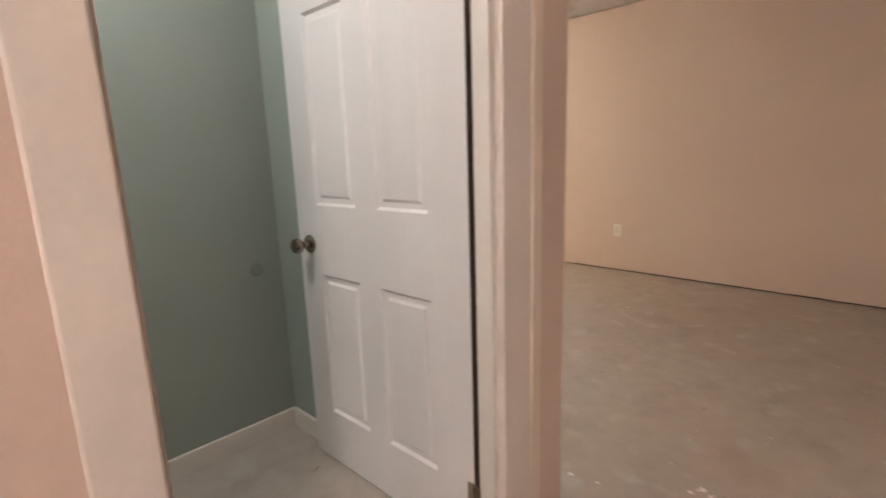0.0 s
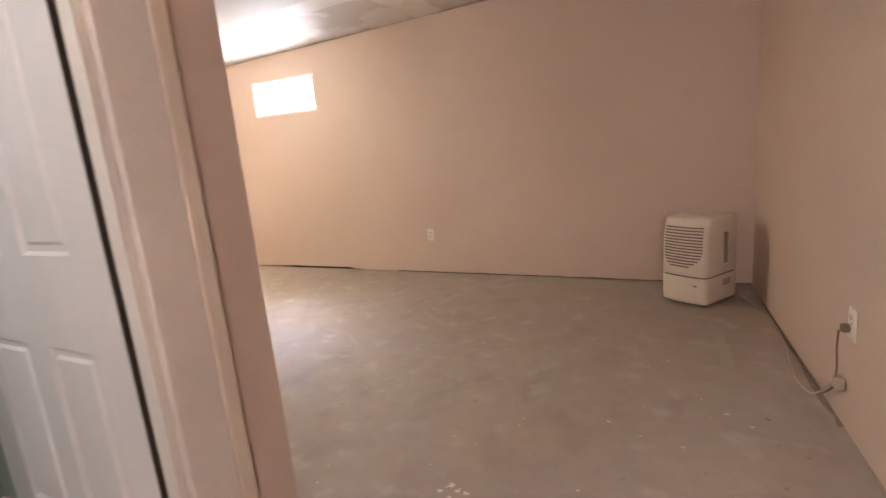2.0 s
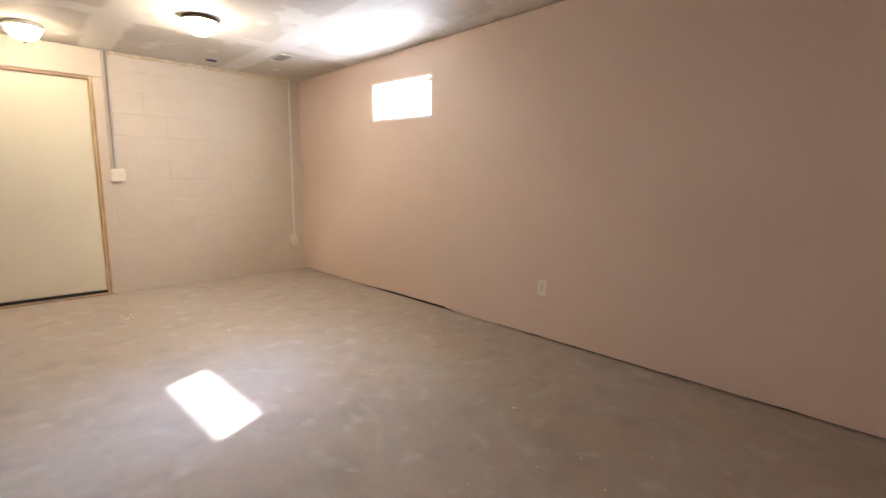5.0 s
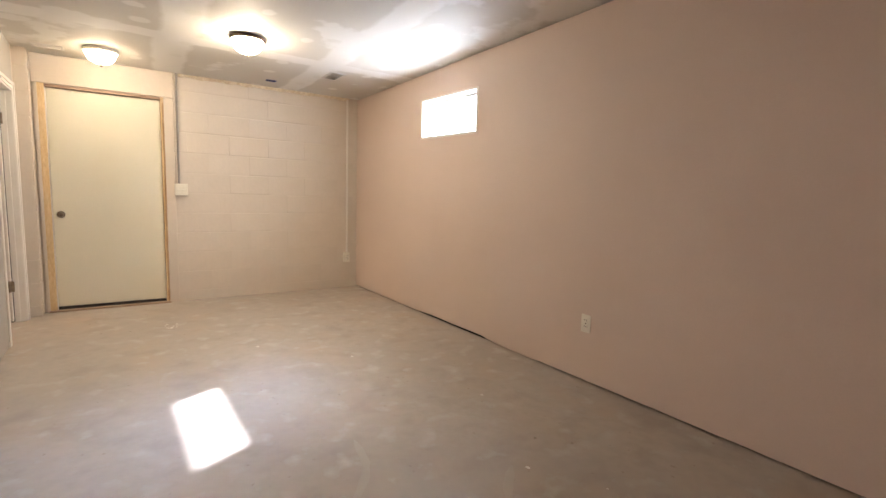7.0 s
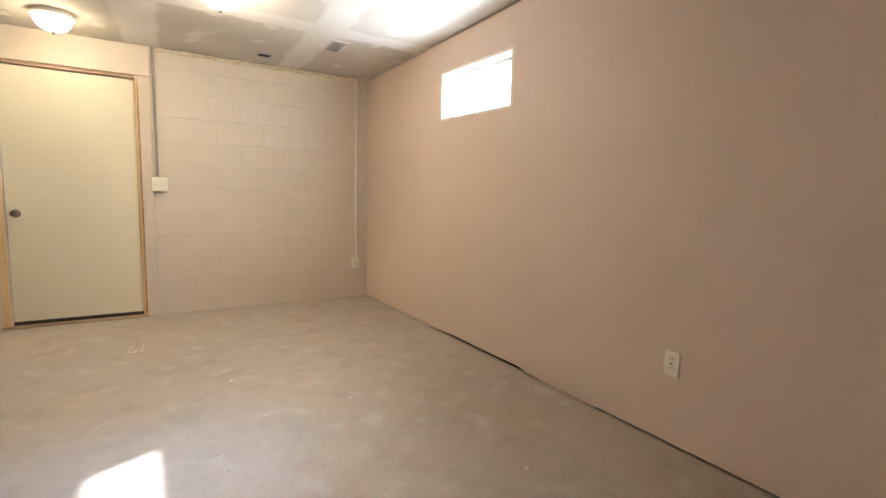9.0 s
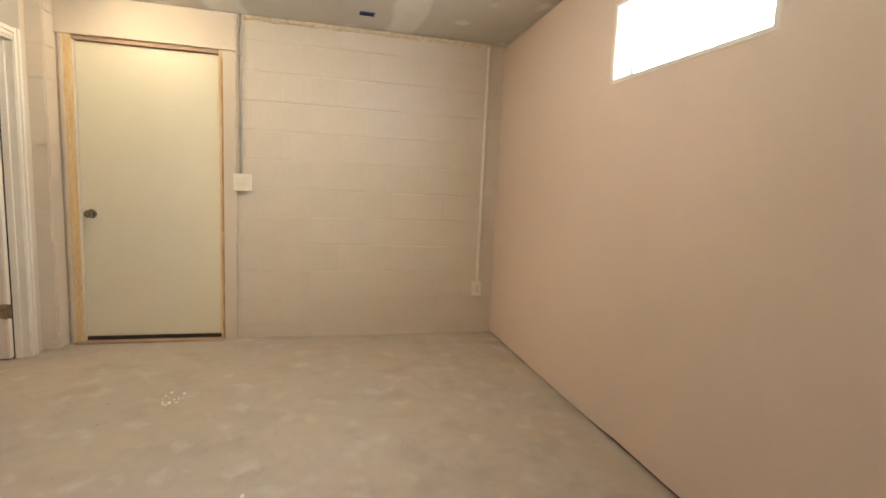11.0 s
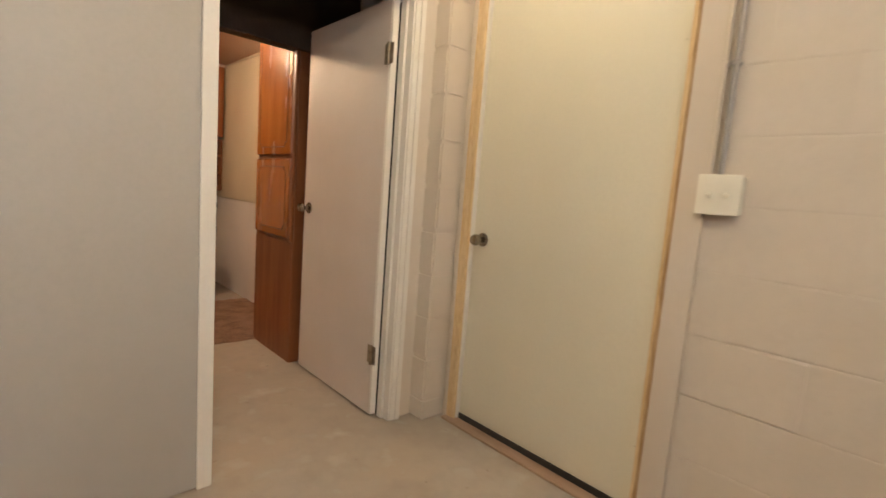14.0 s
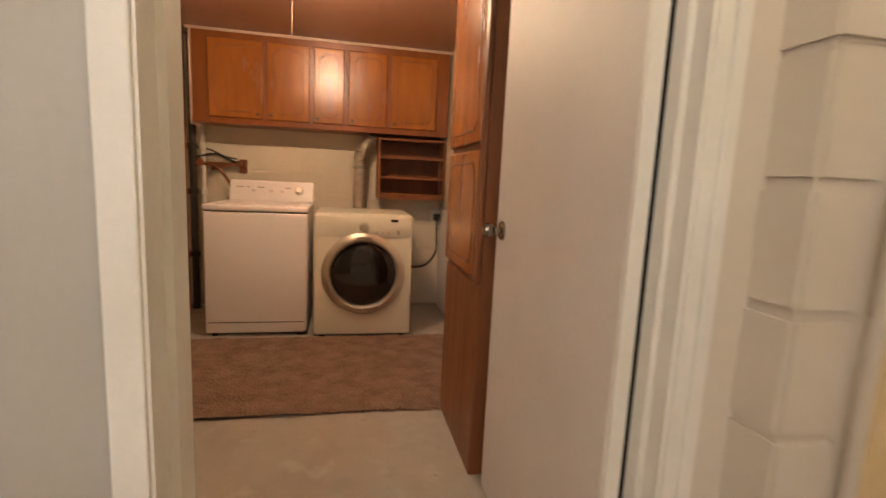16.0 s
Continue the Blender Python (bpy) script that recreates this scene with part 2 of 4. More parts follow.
def dark_glass():
    m = surface("dark_door_glass", (0.012, 0.010, 0.009), rough=0.06, coarse=3, bump=0.0)
    m.node_tree.nodes["Principled BSDF"].inputs["Coat Weight"].default_value = 0.5
    return m


M["floor"] = concrete()
M["ceiling"] = drywall_ceiling()
M["lamp_glass"] = glowing("lit_frosted_glass", (1.0, 0.81, 0.565), 29.0)
M["lamp_glass_door"] = glowing("lit_yellowish_glass", (1.0, 0.79, 0.51), 8.2)
# glass of two unseen lamps added to light the hall and side room
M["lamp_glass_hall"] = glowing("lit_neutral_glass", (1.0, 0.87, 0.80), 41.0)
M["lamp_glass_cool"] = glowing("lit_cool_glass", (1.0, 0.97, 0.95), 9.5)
M["bulb"] = glowing("lit_bulb", (1.0, 0.71, 0.44), 128.0)
M["pane"] = clear_glass("window_glass")
M["black_glass"] = dark_glass()

# ---- building helpers ----


def box(bm, x0, x1, y0, y1, z0, z1, bevel=0.0, seg=1):
    """A box with optionally rounded edges, added to bm."""
    r = bmesh.ops.create_cube(bm, size=1)
    for v in r["verts"]:
        v.co = Vector((x0 + (v.co.x + 0.5) * (x1 - x0), y0 + (v.co.y + 0.5) * (y1 - y0), z0 + (v.co.z + 0.5) * (z1 - z0)))
    if bevel:
        edges = {e for v in r["verts"] for e in v.link_edges}
        bmesh.ops.bevel(bm, geom=list(edges), offset=bevel, segments=seg, profile=0.5, affect="EDGES")
    return bm


def boxed(*a, **k):
    return box(bmesh.new(), *a, **k)


def prism(bm, poly, z0, z1):
    """An upright prism over a plan polygon given counter-clockwise."""
    lo = [bm.verts.new((x, y, z0)) for x, y in poly]
    hi = [bm.verts.new((x, y, z1)) for x, y in poly]
    n = len(poly)
    bm.faces.new(lo[::-1])
    bm.faces.new(hi)
    for i in range(n):
        bm.faces.new((lo[i], lo[(i + 1) % n], hi[(i + 1) % n], hi[i]))
    return bm


def lathe(bm, profile, steps=32, m=Matrix.Identity(4)):
    """A turned shape: profile of (radius, height) about local z."""
    rings = []
    for r, z in profile:
        if r < 1e-5:
            rings.append([bm.verts.new(m @ Vector((0, 0, z)))])
        else:
            rings.append([bm.verts.new(m @ Vector((r * math.cos(2 * math.pi * i / steps), r * math.sin(2 * math.pi * i / steps), z))) for i in range(steps)])
    for a, b in zip(rings, rings[1:]):
        for i in range(steps):
            j = (i + 1) % steps
            if len(a) == 1 and len(b) == 1:
                continue
            if len(a) == 1:
                bm.faces.new((a[0], b[j], b[i]))
            elif len(b) == 1:
                bm.faces.new((a[i], a[j], b[0]))
            else:
                bm.faces.new((a[i], a[j], b[j], b[i]))
    return bm


def tube(bm, pts, r, steps=10, ends=True):
    """A round tube along a path of points."""
    pts = [Vector(p) for p in pts]
    rings = []
    ref = None
    for i, p in enumerate(pts):
        d = (pts[min(i + 1, len(pts) - 1)] - pts[max(i - 1, 0)]).normalized()
        if ref is None:
            ref = Vector((0, 0, 1)) if abs(d.z) < 0.9 else Vector((1, 0, 0))
        u = d.cross(ref).normalized()
        v = d.cross(u).normalized()
        ref = -v if ref.dot(-v) > 0 else v
        u = d.cross(ref).normalized()
        v = u.cross(d).normalized()
        rr = r[i] if isinstance(r, (list, tuple)) else r
        rings.append([bm.verts.new(p + rr * (math.cos(2 * math.pi * k / steps) * u + math.sin(2 * math.pi * k / steps) * v)) for k in range(steps)])
    for a, b in zip(rings, rings[1:]):
        for k in range(steps):
            bm.faces.new((a[k], a[(k + 1) % steps], b[(k + 1) % steps], b[k]))
    if ends:
        bm.faces.new(rings[0][::-1])
        bm.faces.new(rings[-1])
    return bm


def smooth_path(pts, n=8):
    """Catmull-Rom points through pts."""
    pts = [Vector(p) for p in pts]
    out = []
    for i in range(len(pts) - 1):
        p0, p1, p2, p3 = pts[max(i - 1, 0)], pts[i], pts[i + 1], pts[min(i + 2, len(pts) - 1)]
        for k in range(n):
            t = k / n
            out.append(0.5 * ((2 * p1) + (p2 - p0) * t + (2 * p0 - 5 * p1 + 4 * p2 - p3) * t * t + (3 * p1 - p0 - 3 * p2 + p3) * t ** 3))
    return out + [pts[-1]]


def part(name, bm, material, parent=None, label="", smooth=False):
    """Links a bmesh as one mesh object under a thing or part (or at top level)."""
    bmesh.ops.recalc_face_normals(bm, faces=bm.faces)
    me = bpy.data.meshes.new(name)
    if smooth:
        for f in bm.faces:
            f.smooth = True
    bm.to_mesh(me)
    bm.free()
    if smooth:
        me.set_sharp_from_angle(angle=radians(40))
    me.materials.append(M[material])
    ob = new(name, me)
    if parent is not None:
        ob.parent = parent
    return tagged(ob, label)


def thing(name, m, label, category, group=""):
    ob = new(name)
    ob.matrix_basis = m
    return tagged(ob, label, category, group)


def structure(name, bm, material, label, category):
    return tagged(part(name, bm, material), label, category, kind="structure")


# ---- structure ----
CEIL = 2.33


def east(y):
    """The east wall's face, which runs slightly askew."""
    return 6.278 - 0.06 * y



def south(x):
    """The south wall's face, which runs slightly askew."""
    return -3.175 + (x - 0.2) * 0.115 / 4.64


structure("floor", boxed(-0.35, 7.1, -7.1, 0.18, -0.15, 0), "floor", "bare grey concrete slab floor with tan clouds and white drips", "floor")
bm = boxed(-0.35, 7.1, -3.3, 0.18, CEIL, CEIL + 0.15)
box(bm, 3.5, 7.1, -7.1, -3.3, CEIL, CEIL + 0.15)
structure("ceiling", bm, "ceiling", "bare drywall ceiling with white joint compound bands", "ceiling")

# north wall: one drywall skin with a window hole, its lower edge standing just off the slab
WX0, WX1, WZ0, WZ1 = 1.574, 2.437, 1.713, 2.064
bm = bmesh.new()


def gap(x):
    g = 0.012 + 0.004 * noise.noise((x * 2.1, 0, 3)) + 0.0025 * noise.noise((x * 9.0, 0, 7))
    if 1.55 < x < 2.63:
        g += 0.013 * min(1, (x - 1.55) / 0.3)
    if 2.75 < x < 3.25:
        g -= 0.006
    return max(0.002, g)


def skew_window(bm):
    """The window opening was set out of level: its head and sill fall towards the east."""
    for v in bm.verts:
        if WX0 - 0.03 < v.co.x < WX1 + 0.03 and WZ0 - 0.02 < v.co.z < WZ1 + 0.02:
            v.co.z -= 0.026 * (v.co.x - (WX0 + WX1) / 2)


EAST = east(0)
cuts = [EAST * i / 96 for i in range(97)]
lo = [bm.verts.new((x, 0, gap(x))) for x in cuts]
mid = [bm.verts.new((x, 0, 0.08)) for x in cuts]
lob = [bm.verts.new((x, 0.013, gap(x))) for x in cuts]
for i in range(len(cuts) - 1):
    bm.faces.new((lo[i], lo[i + 1], mid[i + 1], mid[i]))
    bm.faces.new((lob[i], lob[i + 1], lo[i + 1], lo[i]))
box(bm, 0, WX0, 0, 0.013, 0.08, CEIL - 0.007)
box(bm, WX1, EAST, 0, 0.013, 0.08, CEIL - 0.007)
box(bm, WX0, WX1, 0, 0.013, 0.08, WZ0)
box(bm, WX0, WX1, 0, 0.013, WZ1, CEIL - 0.007)
skew_window(bm)
structure("wall_north", bm, "pink", "tan painted drywall wall with a high small window", "wall")
# core coloured near-black, so the drywall's foot and top gaps look shaded
bm = boxed(-0.3, WX0, 0.02, 0.18, 0.001, CEIL)
box(bm, WX1, EAST + 0.7, 0.02, 0.18, 0.001, CEIL)
box(bm, WX0, WX1, 0.02, 0.18, 0.001, WZ0)
box(bm, WX0, WX1, 0.02, 0.18, WZ1, CEIL)
skew_window(bm)
structure("wall_north_core", bm, "dark", "masonry behind the tan drywall, coloured near-black as gap shade", "wall")
bm = boxed(WX0 - 0.02, WX0 + 0.006, -0.003, 0.178, WZ0 - 0.01, WZ1 + 0.01)
box(bm, WX1 - 0.006, WX1 + 0.02, -0.003, 0.178, WZ0 - 0.01, WZ1 + 0.01)
box(bm, WX0 + 0.006, WX1 - 0.006, -0.004, 0.178, WZ0 - 0.012, WZ0 + 0.006)
box(bm, WX0 + 0.006, WX1 - 0.006, -0.003, 0.178, WZ1 - 0.006, WZ1 + 0.012)
skew_window(bm)
win = structure("window_1", bm, "trim", "small high basement window with white reveal, full of daylight", "window")
bm = boxed(WX0 + 0.006, WX1 - 0.006, 0.088, 0.112, WZ0 + 0.006, WZ0 + 0.03, bevel=0.003)
box(bm, WX0 + 0.006, WX1 - 0.006, 0.088, 0.112, WZ1 - 0.03, WZ1 - 0.006, bevel=0.003)
box(bm, WX0 + 0.006, WX0 + 0.03, 0.088, 0.112, WZ0 + 0.03, WZ1 - 0.03, bevel=0.003)
box(bm, WX1 - 0.03, WX1 - 0.006, 0.088, 0.112, WZ0 + 0.03, WZ1 - 0.03, bevel=0.003)
skew_window(bm)
part("window_frame", bm, "vent", win)
bm = boxed(WX0 + 0.03, WX1 - 0.03, 0.098, 0.102, WZ0 + 0.03, WZ1 - 0.03)
skew_window(bm)
pane = part("pane", bm, "pane", win, "clear glass pane")
pane.visible_shadow = False

# ground outside, level just under the window
bm = boxed(-300, 300, 0.185, 400, 1.25, 1.50)
structure("ground", bm, "outside", "sunlit pale gravel ground outside the window", "ground")

# east wall, runs on into the hall
structure("wall_east", prism(bmesh.new(), [(east(-7.0), -7.0), (7.0, -7.0), (7.0, 0.0), (east(0), 0.0)], 0.003, CEIL), "pink", "tan painted drywall wall beside the dehumidifier", "wall")
# thin near-black strip paints the shade under the east drywall
structure("wall_east_core", prism(bmesh.new(), [(east(-7.0) + 0.012, -7.0), (6.95, -7.0), (6.95, 0.0), (east(0) + 0.012, 0.0)], 0.0005, 0.003), "dark", "near-black strip painted as shade under the tan drywall", "wall")

# south wall of the room, with the laundry doorway
LX0, LX1, LZ = 0.285, 1.085, 1.955


def wall_strip(bm, x0, x1, z0, z1, back=-3.345):
    return prism(bm, [(x0, back), (x1, back), (x1, south(x1)), (x0, south(x0))], z0, z1)


bm = bmesh.new()
wall_strip(bm, LX1 + 0.0185, 3.78, 0.006, CEIL, -3.30)
wall_strip(bm, 3.78, 4.77, 0.006, CEIL, -3.32)
wall_strip(bm, 4.77, 4.806, 0.006, CEIL, -3.20)
wall_strip(bm, 4.806, 4.845, 0.006, CEIL)
wall_strip(bm, 0.2, LX1 + 0.0185, LZ + 0.001, CEIL, -3.30)
structure("wall_south", bm, "white_wall", "pale grey painted drywall wall with the laundry doorway", "wall")

# hall wall with the green room's doorway: faces east at x 4.845
GY0, GY1, GZ = -4.075, -3.36, 2.05
bm = boxed(4.725, 4.843, -7.0, GY0, 0, CEIL)
box(bm, 4.725, 4.843, GY0, -3.346, GZ, CEIL)
box(bm, 4.806, 4.843, GY1, -3.345, 0, GZ)
structure("wall_hall", bm, "pink", "tan painted drywall wall with an open panelled door", "wall")
bm = boxed(4.843, 4.867, -3.1815, -3.050, 0.004, CEIL)
structure("wall_hall_end", bm, "pink", "tan painted outer corner of the hall wall", "wall")
structure("wall_back", boxed(4.73, 7.0, -7.0, -6.88, 0, CEIL), "pink", "tan painted wall closing the hall", "wall")

# green room
GREEN = "grey-green painted wall of the small side room"
structure("wall_green_west", boxed(3.66, 3.78, -4.9, -3.321, 0, CEIL), "green", GREEN, "wall")
structure("wall_green_south", boxed(3.781, 4.7245, -4.9, -4.78, 0, CEIL), "green", GREEN, "wall")
structure("wall_green_north", prism(bmesh.new(), [(3.781, -3.365), (4.769, -3.326), (4.769, -3.3205), (3.781, -3.3205)], 0, CEIL), "green", GREEN, "wall")
structure("wall_green_east", boxed(4.719, 4.7245, -4.78, GY0 - 0.08, 0, CEIL), "green", GREEN, "wall")
bm = boxed(3.7805, 3.793, -4.78, -3.366, 0.0, 0.085, bevel=0.003)
structure("baseboard_1", bm, "trim", "white baseboard along the green wall", "baseboard")
structure("baseboard_2", prism(bmesh.new(), [(3.794, -3.378), (4.07, -3.367), (4.07, -3.354), (3.794, -3.365)], 0.0, 0.085), "trim", "white baseboard behind the panelled door", "baseboard")
structure("green_room_floor", boxed(3.781, 4.80, -4.78, -3.33, 0.0005, 0.006), "floor", "bare concrete floor of the small side room", "floor")
structure("hall_carpet", prism(bmesh.new(), [(4.852, -6.88), (east(-6.88) - 0.002, -6.88), (east(-3.09) - 0.002, -3.09), (4.852, -3.09)], 0.0005, 0.009), "hall_carpet", "dark brown matted carpet in the hall", "carpet")

# green doorway: jamb and casing
bm = boxed(4.804, 4.853, GY1 - 0.001, GY1 + 0.018, 0, GZ)
box(bm, 4.722, 4.853, GY0 - 0.018, GY0 + 0.001, 0, GZ)
box(bm, 4.722, 4.853, GY0 - 0.018, GY1 - 0.001, GZ - 0.001, GZ + 0.018)
door_trim = structure("door_frame_1", bm, "trim", "white wooden door frame with bare wood edges", "door frame")
# near-black lining puts the shade of the hinge gap into colour
bm = boxed(4.772, 4.8035, -3.214, -3.202, 0, GZ)
box(bm, 4.8005, 4.8035, -3.358, -3.214, 0, GZ)
box(bm, 4.772, 4.7745, -3.330, -3.214, 0, GZ)
part("hinge_slot", bm, "dark", door_trim, "near-black lining that paints shade into the hinge gap")
part("casing", boxed(4.8505, 4.876, GY1 + 0.018, -3.2255, 0, GZ + 0.07, bevel=0.004, seg=2), "trim", door_trim)
part("casing_edge", boxed(4.8505, 4.8795, -3.2253, -3.182, 0, GZ + 0.07, bevel=0.005, seg=2), "casing_wood", door_trim, "bare wood casing edge")
part("casing", boxed(4.8505, 4.866, GY0 - 0.088, GY0 - 0.006, 0, GZ + 0.07, bevel=0.004, seg=2), "trim", door_trim)
part("casing", boxed(4.8505, 4.864, GY0 - 0.005, GY1 + 0.004, GZ + 0.006, GZ + 0.075, bevel=0.004, seg=2), "trim", door_trim)


def panel_door(name, w, h, t, rows, cols, material, m, label):
    """A hinged slab in local x from 0 to w, thickness along y, with moulded panels on both faces."""
    ob = thing(name, m, label, "door")
    bm = bmesh.new()
    xs = [0] + [v for c in cols for v in c] + [w]
    zs = [0] + [v for r in rows for v in r] + [h]
    panels = []
    for y, flip in ((0, False), (t, True)):
        grid = [[bm.verts.new((x, y, z)) for x in xs] for z in zs]
        for j in range(len(zs) - 1):
            for i in range(len(xs) - 1):
                vs = [grid[j][i], grid[j][i + 1], grid[j + 1][i + 1], grid[j + 1][i]]
                f = bm.faces.new(vs[::-1] if flip else vs)
                if i % 2 and j % 2:
                    panels.append(f)
        if not flip:
            front = grid
    for ring_f, ring_b in ((front[0], grid[0]), (front[-1], grid[-1]), ([r[0] for r in front], [r[0] for r in grid]), ([r[-1] for r in front], [r[-1] for r in grid])):
        for i in range(len(ring_f) - 1):
            bm.faces.new((ring_f[i], ring_f[i + 1], ring_b[i + 1], ring_b[i]))
    bmesh.ops.recalc_face_normals(bm, faces=bm.faces)
    if panels:
        bmesh.ops.inset_individual(bm, faces=panels, thickness=0.012, depth=-0.009)
        bmesh.ops.inset_individual(bm, faces=panels, thickness=0.022, depth=0.0)
        bmesh.ops.inset_individual(bm, faces=panels, thickness=0.012, depth=0.006)
    part("slab", bm, material, ob)
    return ob


def round_knob(ob, x, z, y_face, out, r=0.026):
    """A knob with rose and neck that stands out of the face by the sign of out."""
    base = Matrix.Translation((x, y_face, z)) @ Matrix.Rotation(radians(90 if out < 0 else -90), 4, "X")
    prof = [(0, 0), (0.032, 0), (0.032, 0.004), (0.026, 0.009), (0.012, 0.011), (0.011, 0.028), (0.017, 0.034), (r, 0.044), (r * 1.02, 0.054), (r * 0.85, 0.064), (r * 0.5, 0.067), (0, 0.067)]
    return part("knob", lathe(bmesh.new(), prof, 24, base), "nickel", ob, "round brushed nickel knob", smooth=True)


def butt_hinge(ob, x, y, z, material="hinge"):
    bm = boxed(x - 0.035, x + 0.035, y - 0.0025, y + 0.0025, z - 0.045, z + 0.045, bevel=0.001)
    lathe(bm, [(0, -0.048), (0.006, -0.048), (0.006, 0.048), (0, 0.048)], 10, Matrix.Translation((x, y - 0.006, z)))
    return part("hinge", bm, material, ob, "tarnished steel butt hinge")


ROWS6 = ((0.2, 0.713), (0.948, 1.54), (1.63, 1.88))
gd = panel_door("panel_door", 0.777, 2.02, 0.035, ROWS6, ((0.138, 0.345), (0.445, 0.655)), "door_white",
                pose(4.794, -3.338, 0.012, 0, 0, 182.0), "white six-panel door standing open against the green wall")
round_knob(gd, 0.710, 0.812, 0.035, 1)
round_knob(gd, 0.710, 0.812, 0.0, -1, 0.02)
# joist colour on the door's edge paints the black shade of the gap
part("hinge_edge", boxed(-0.002, 0.0, 0.0, 0.0345, 0.0, 2.02), "joist", gd, "door edge coloured dark as shade in the hinge gap")
for z in (0.18, 1.80):
    part("hinge", boxed(-0.022, 0.020, 0.036, 0.041, z - 0.045, z + 0.045, bevel=0.001), "hinge", gd, "dark steel hinge leaf")
    part("hinge", lathe(bmesh.new(), [(0, z - 0.048), (0.007, z - 0.048), (0.007, z + 0.048), (0, z + 0.048)], 10, Matrix.Translation((-0.006, 0.044, 0))), "hinge", gd)

# ---- laundry doorway ----
bm = bmesh.new()
for x0, x1 in ((LX0 - 0.018, LX0), (LX1, LX1 + 0.018)):
    box(bm, x0, x1, -3.312, south(x0) + 0.004, 0, LZ)
box(bm, LX0 - 0.018, LX1 + 0.018, -3.312, south(LX0) + 0.003, LZ - 0.018, LZ)
box(bm, LX0, LX0 + 0.012, -3.245, -3.21, 0, LZ - 0.018)
box(bm, LX1 - 0.012, LX1, -3.245, -3.21, 0, LZ - 0.018)
lf = structure("door_frame_2", bm, "trim", "white wooden door frame of the laundry doorway", "door frame")

# near-black strips colour in the shade between laundry door and jamb
bm = boxed(LX0 + 0.0005, LX0 + 0.003, -3.310, -3.248, 0, LZ - 0.02)
box(bm, LX0 + 0.003, 0.3005, -3.310, -3.304, 0, LZ - 0.02)
part("hinge_slot", bm, "dark", lf, "near-black lining that paints shade into the hinge gap")


def moulded_casing(x_in, sign, z1):
    """A colonial casing: a flat with two beads and a rounded outer back-band."""
    yb = south(x_in)
    bm = bmesh.new()
    for a, b, d in ((0.003, 0.030, 0.010), (0.030, 0.056, 0.017)):
        x0, x1 = sorted((x_in + sign * a, x_in + sign * b))
        box(bm, x0, x1, yb, yb + d, 0, z1, bevel=0.003, seg=2)
    return bm


part("casing", moulded_casing(LX0 - 0.004, -1, LZ + 0.06), "trim", lf)
part("casing", boxed(LX1 + 0.005, LX1 + 0.051, south(LX1), south(LX1) + 0.011, 0, LZ + 0.05, bevel=0.003, seg=2), "trim", lf)
bm = bmesh.new()
for a, b, d in ((0.003, 0.030, 0.010), (0.030, 0.056, 0.017)):
    box(bm, LX0 - 0.004, LX1 + 0.004, south(LX0) + 0.001, south(LX0) + d, LZ - 0.006 + a, LZ - 0.006 + b, bevel=0.003, seg=2)
part("casing", bm, "trim", lf)

ld = panel_door("flush_door", 0.765, 1.925, 0.035, (), (), "door_pink", pose(0.3015, -3.262, 0.014, 0, 0, -90.5), "pale scuffed flush door standing open into the laundry")
round_knob(ld, 0.705, 0.95, 0.035, 1, 0.024)
round_knob(ld, 0.705, 0.95, 0.0, -1, 0.02)
part("edge_strip", boxed(-0.013, 0.0, 0.001, 0.034, 0.0, 1.925, bevel=0.002), "trim", ld, "scratched white door edge")
for z in (0.30, 1.69):
    part("hinge", boxed(-0.035, 0.03, 0.0355, 0.039, z - 0.045, z + 0.045, bevel=0.001), "hinge", ld, "worn steel hinge leaf")
    part("hinge", lathe(bmesh.new(), [(0, z - 0.048), (0.007, z - 0.048), (0.007, z + 0.048), (0, z + 0.048)], 10, Matrix.Translation((-0.004, 0.043, 0))), "hinge", ld)

# ---- outer door in the west wall ----
DY0, DY1, DZ0, DZ1 = -2.985, -2.108, 0.024, 2.045
bm = boxed(-0.16, 0.02, DY0 - 0.055, DY0 - 0.006, 0.0, DZ1 + 0.03)
fr = structure("door_frame_3", bm, "pine", "raw pine door frame with flat painted trim boards", "door frame")
part("jamb", boxed(-0.16, 0.010, DY1 + 0.004, DY1 + 0.018, 0.0, DZ1 + 0.03), "pine", fr)
# unseen panel added behind the door so no daylight leaks round its edges
part("stop", boxed(-0.078, -0.062, DY0 - 0.0055, DY1 + 0.0035, 0.015, DZ1 + 0.0035), "trim", fr, "unseen panel added behind the door to block daylight")
bm = boxed(-0.16, 0.014, DY1 + 0.018, DY1 + 0.031, 0.0, 1.02, bevel=0.002)
box(bm, -0.16, 0.012, DY1 + 0.020, DY1 + 0.031, 1.02, DZ1 + 0.03, bevel=0.002)
part("jamb", bm, "pine", fr, "bare split wood strip")
bm = bmesh.new()
prev = None
for i in range(70):
    z = 0.02 + i * 0.029
    w = 0.0085 + 0.005 * noise.noise((z * 7.0, 3.0, 0.0)) + 0.002 * noise.noise((z * 25.0, 1.0, 0.0))
    y0 = DY1 + (0.0245 if z < 1.03 else 0.0285)
    ring = [bm.verts.new((0.0125, y0 - w, z)), bm.verts.new((0.0165, y0 - w * 0.6, z)), bm.verts.new((0.0165, y0 + w * 0.5, z)), bm.verts.new((0.0125, y0 + w * 0.7, z))]
    if prev:
        for k in range(3):
            bm.faces.new((prev[k], prev[k + 1], ring[k + 1], ring[k]))
    prev = ring
part("split_edge", bm, "split_wood", fr, "torn brown wood edge")
part("jamb_edge", boxed(-0.05, 0.006, DY0 - 0.006, DY0 - 0.0025, 0.0, DZ1 + 0.004), "trim", fr, "white painted stop")
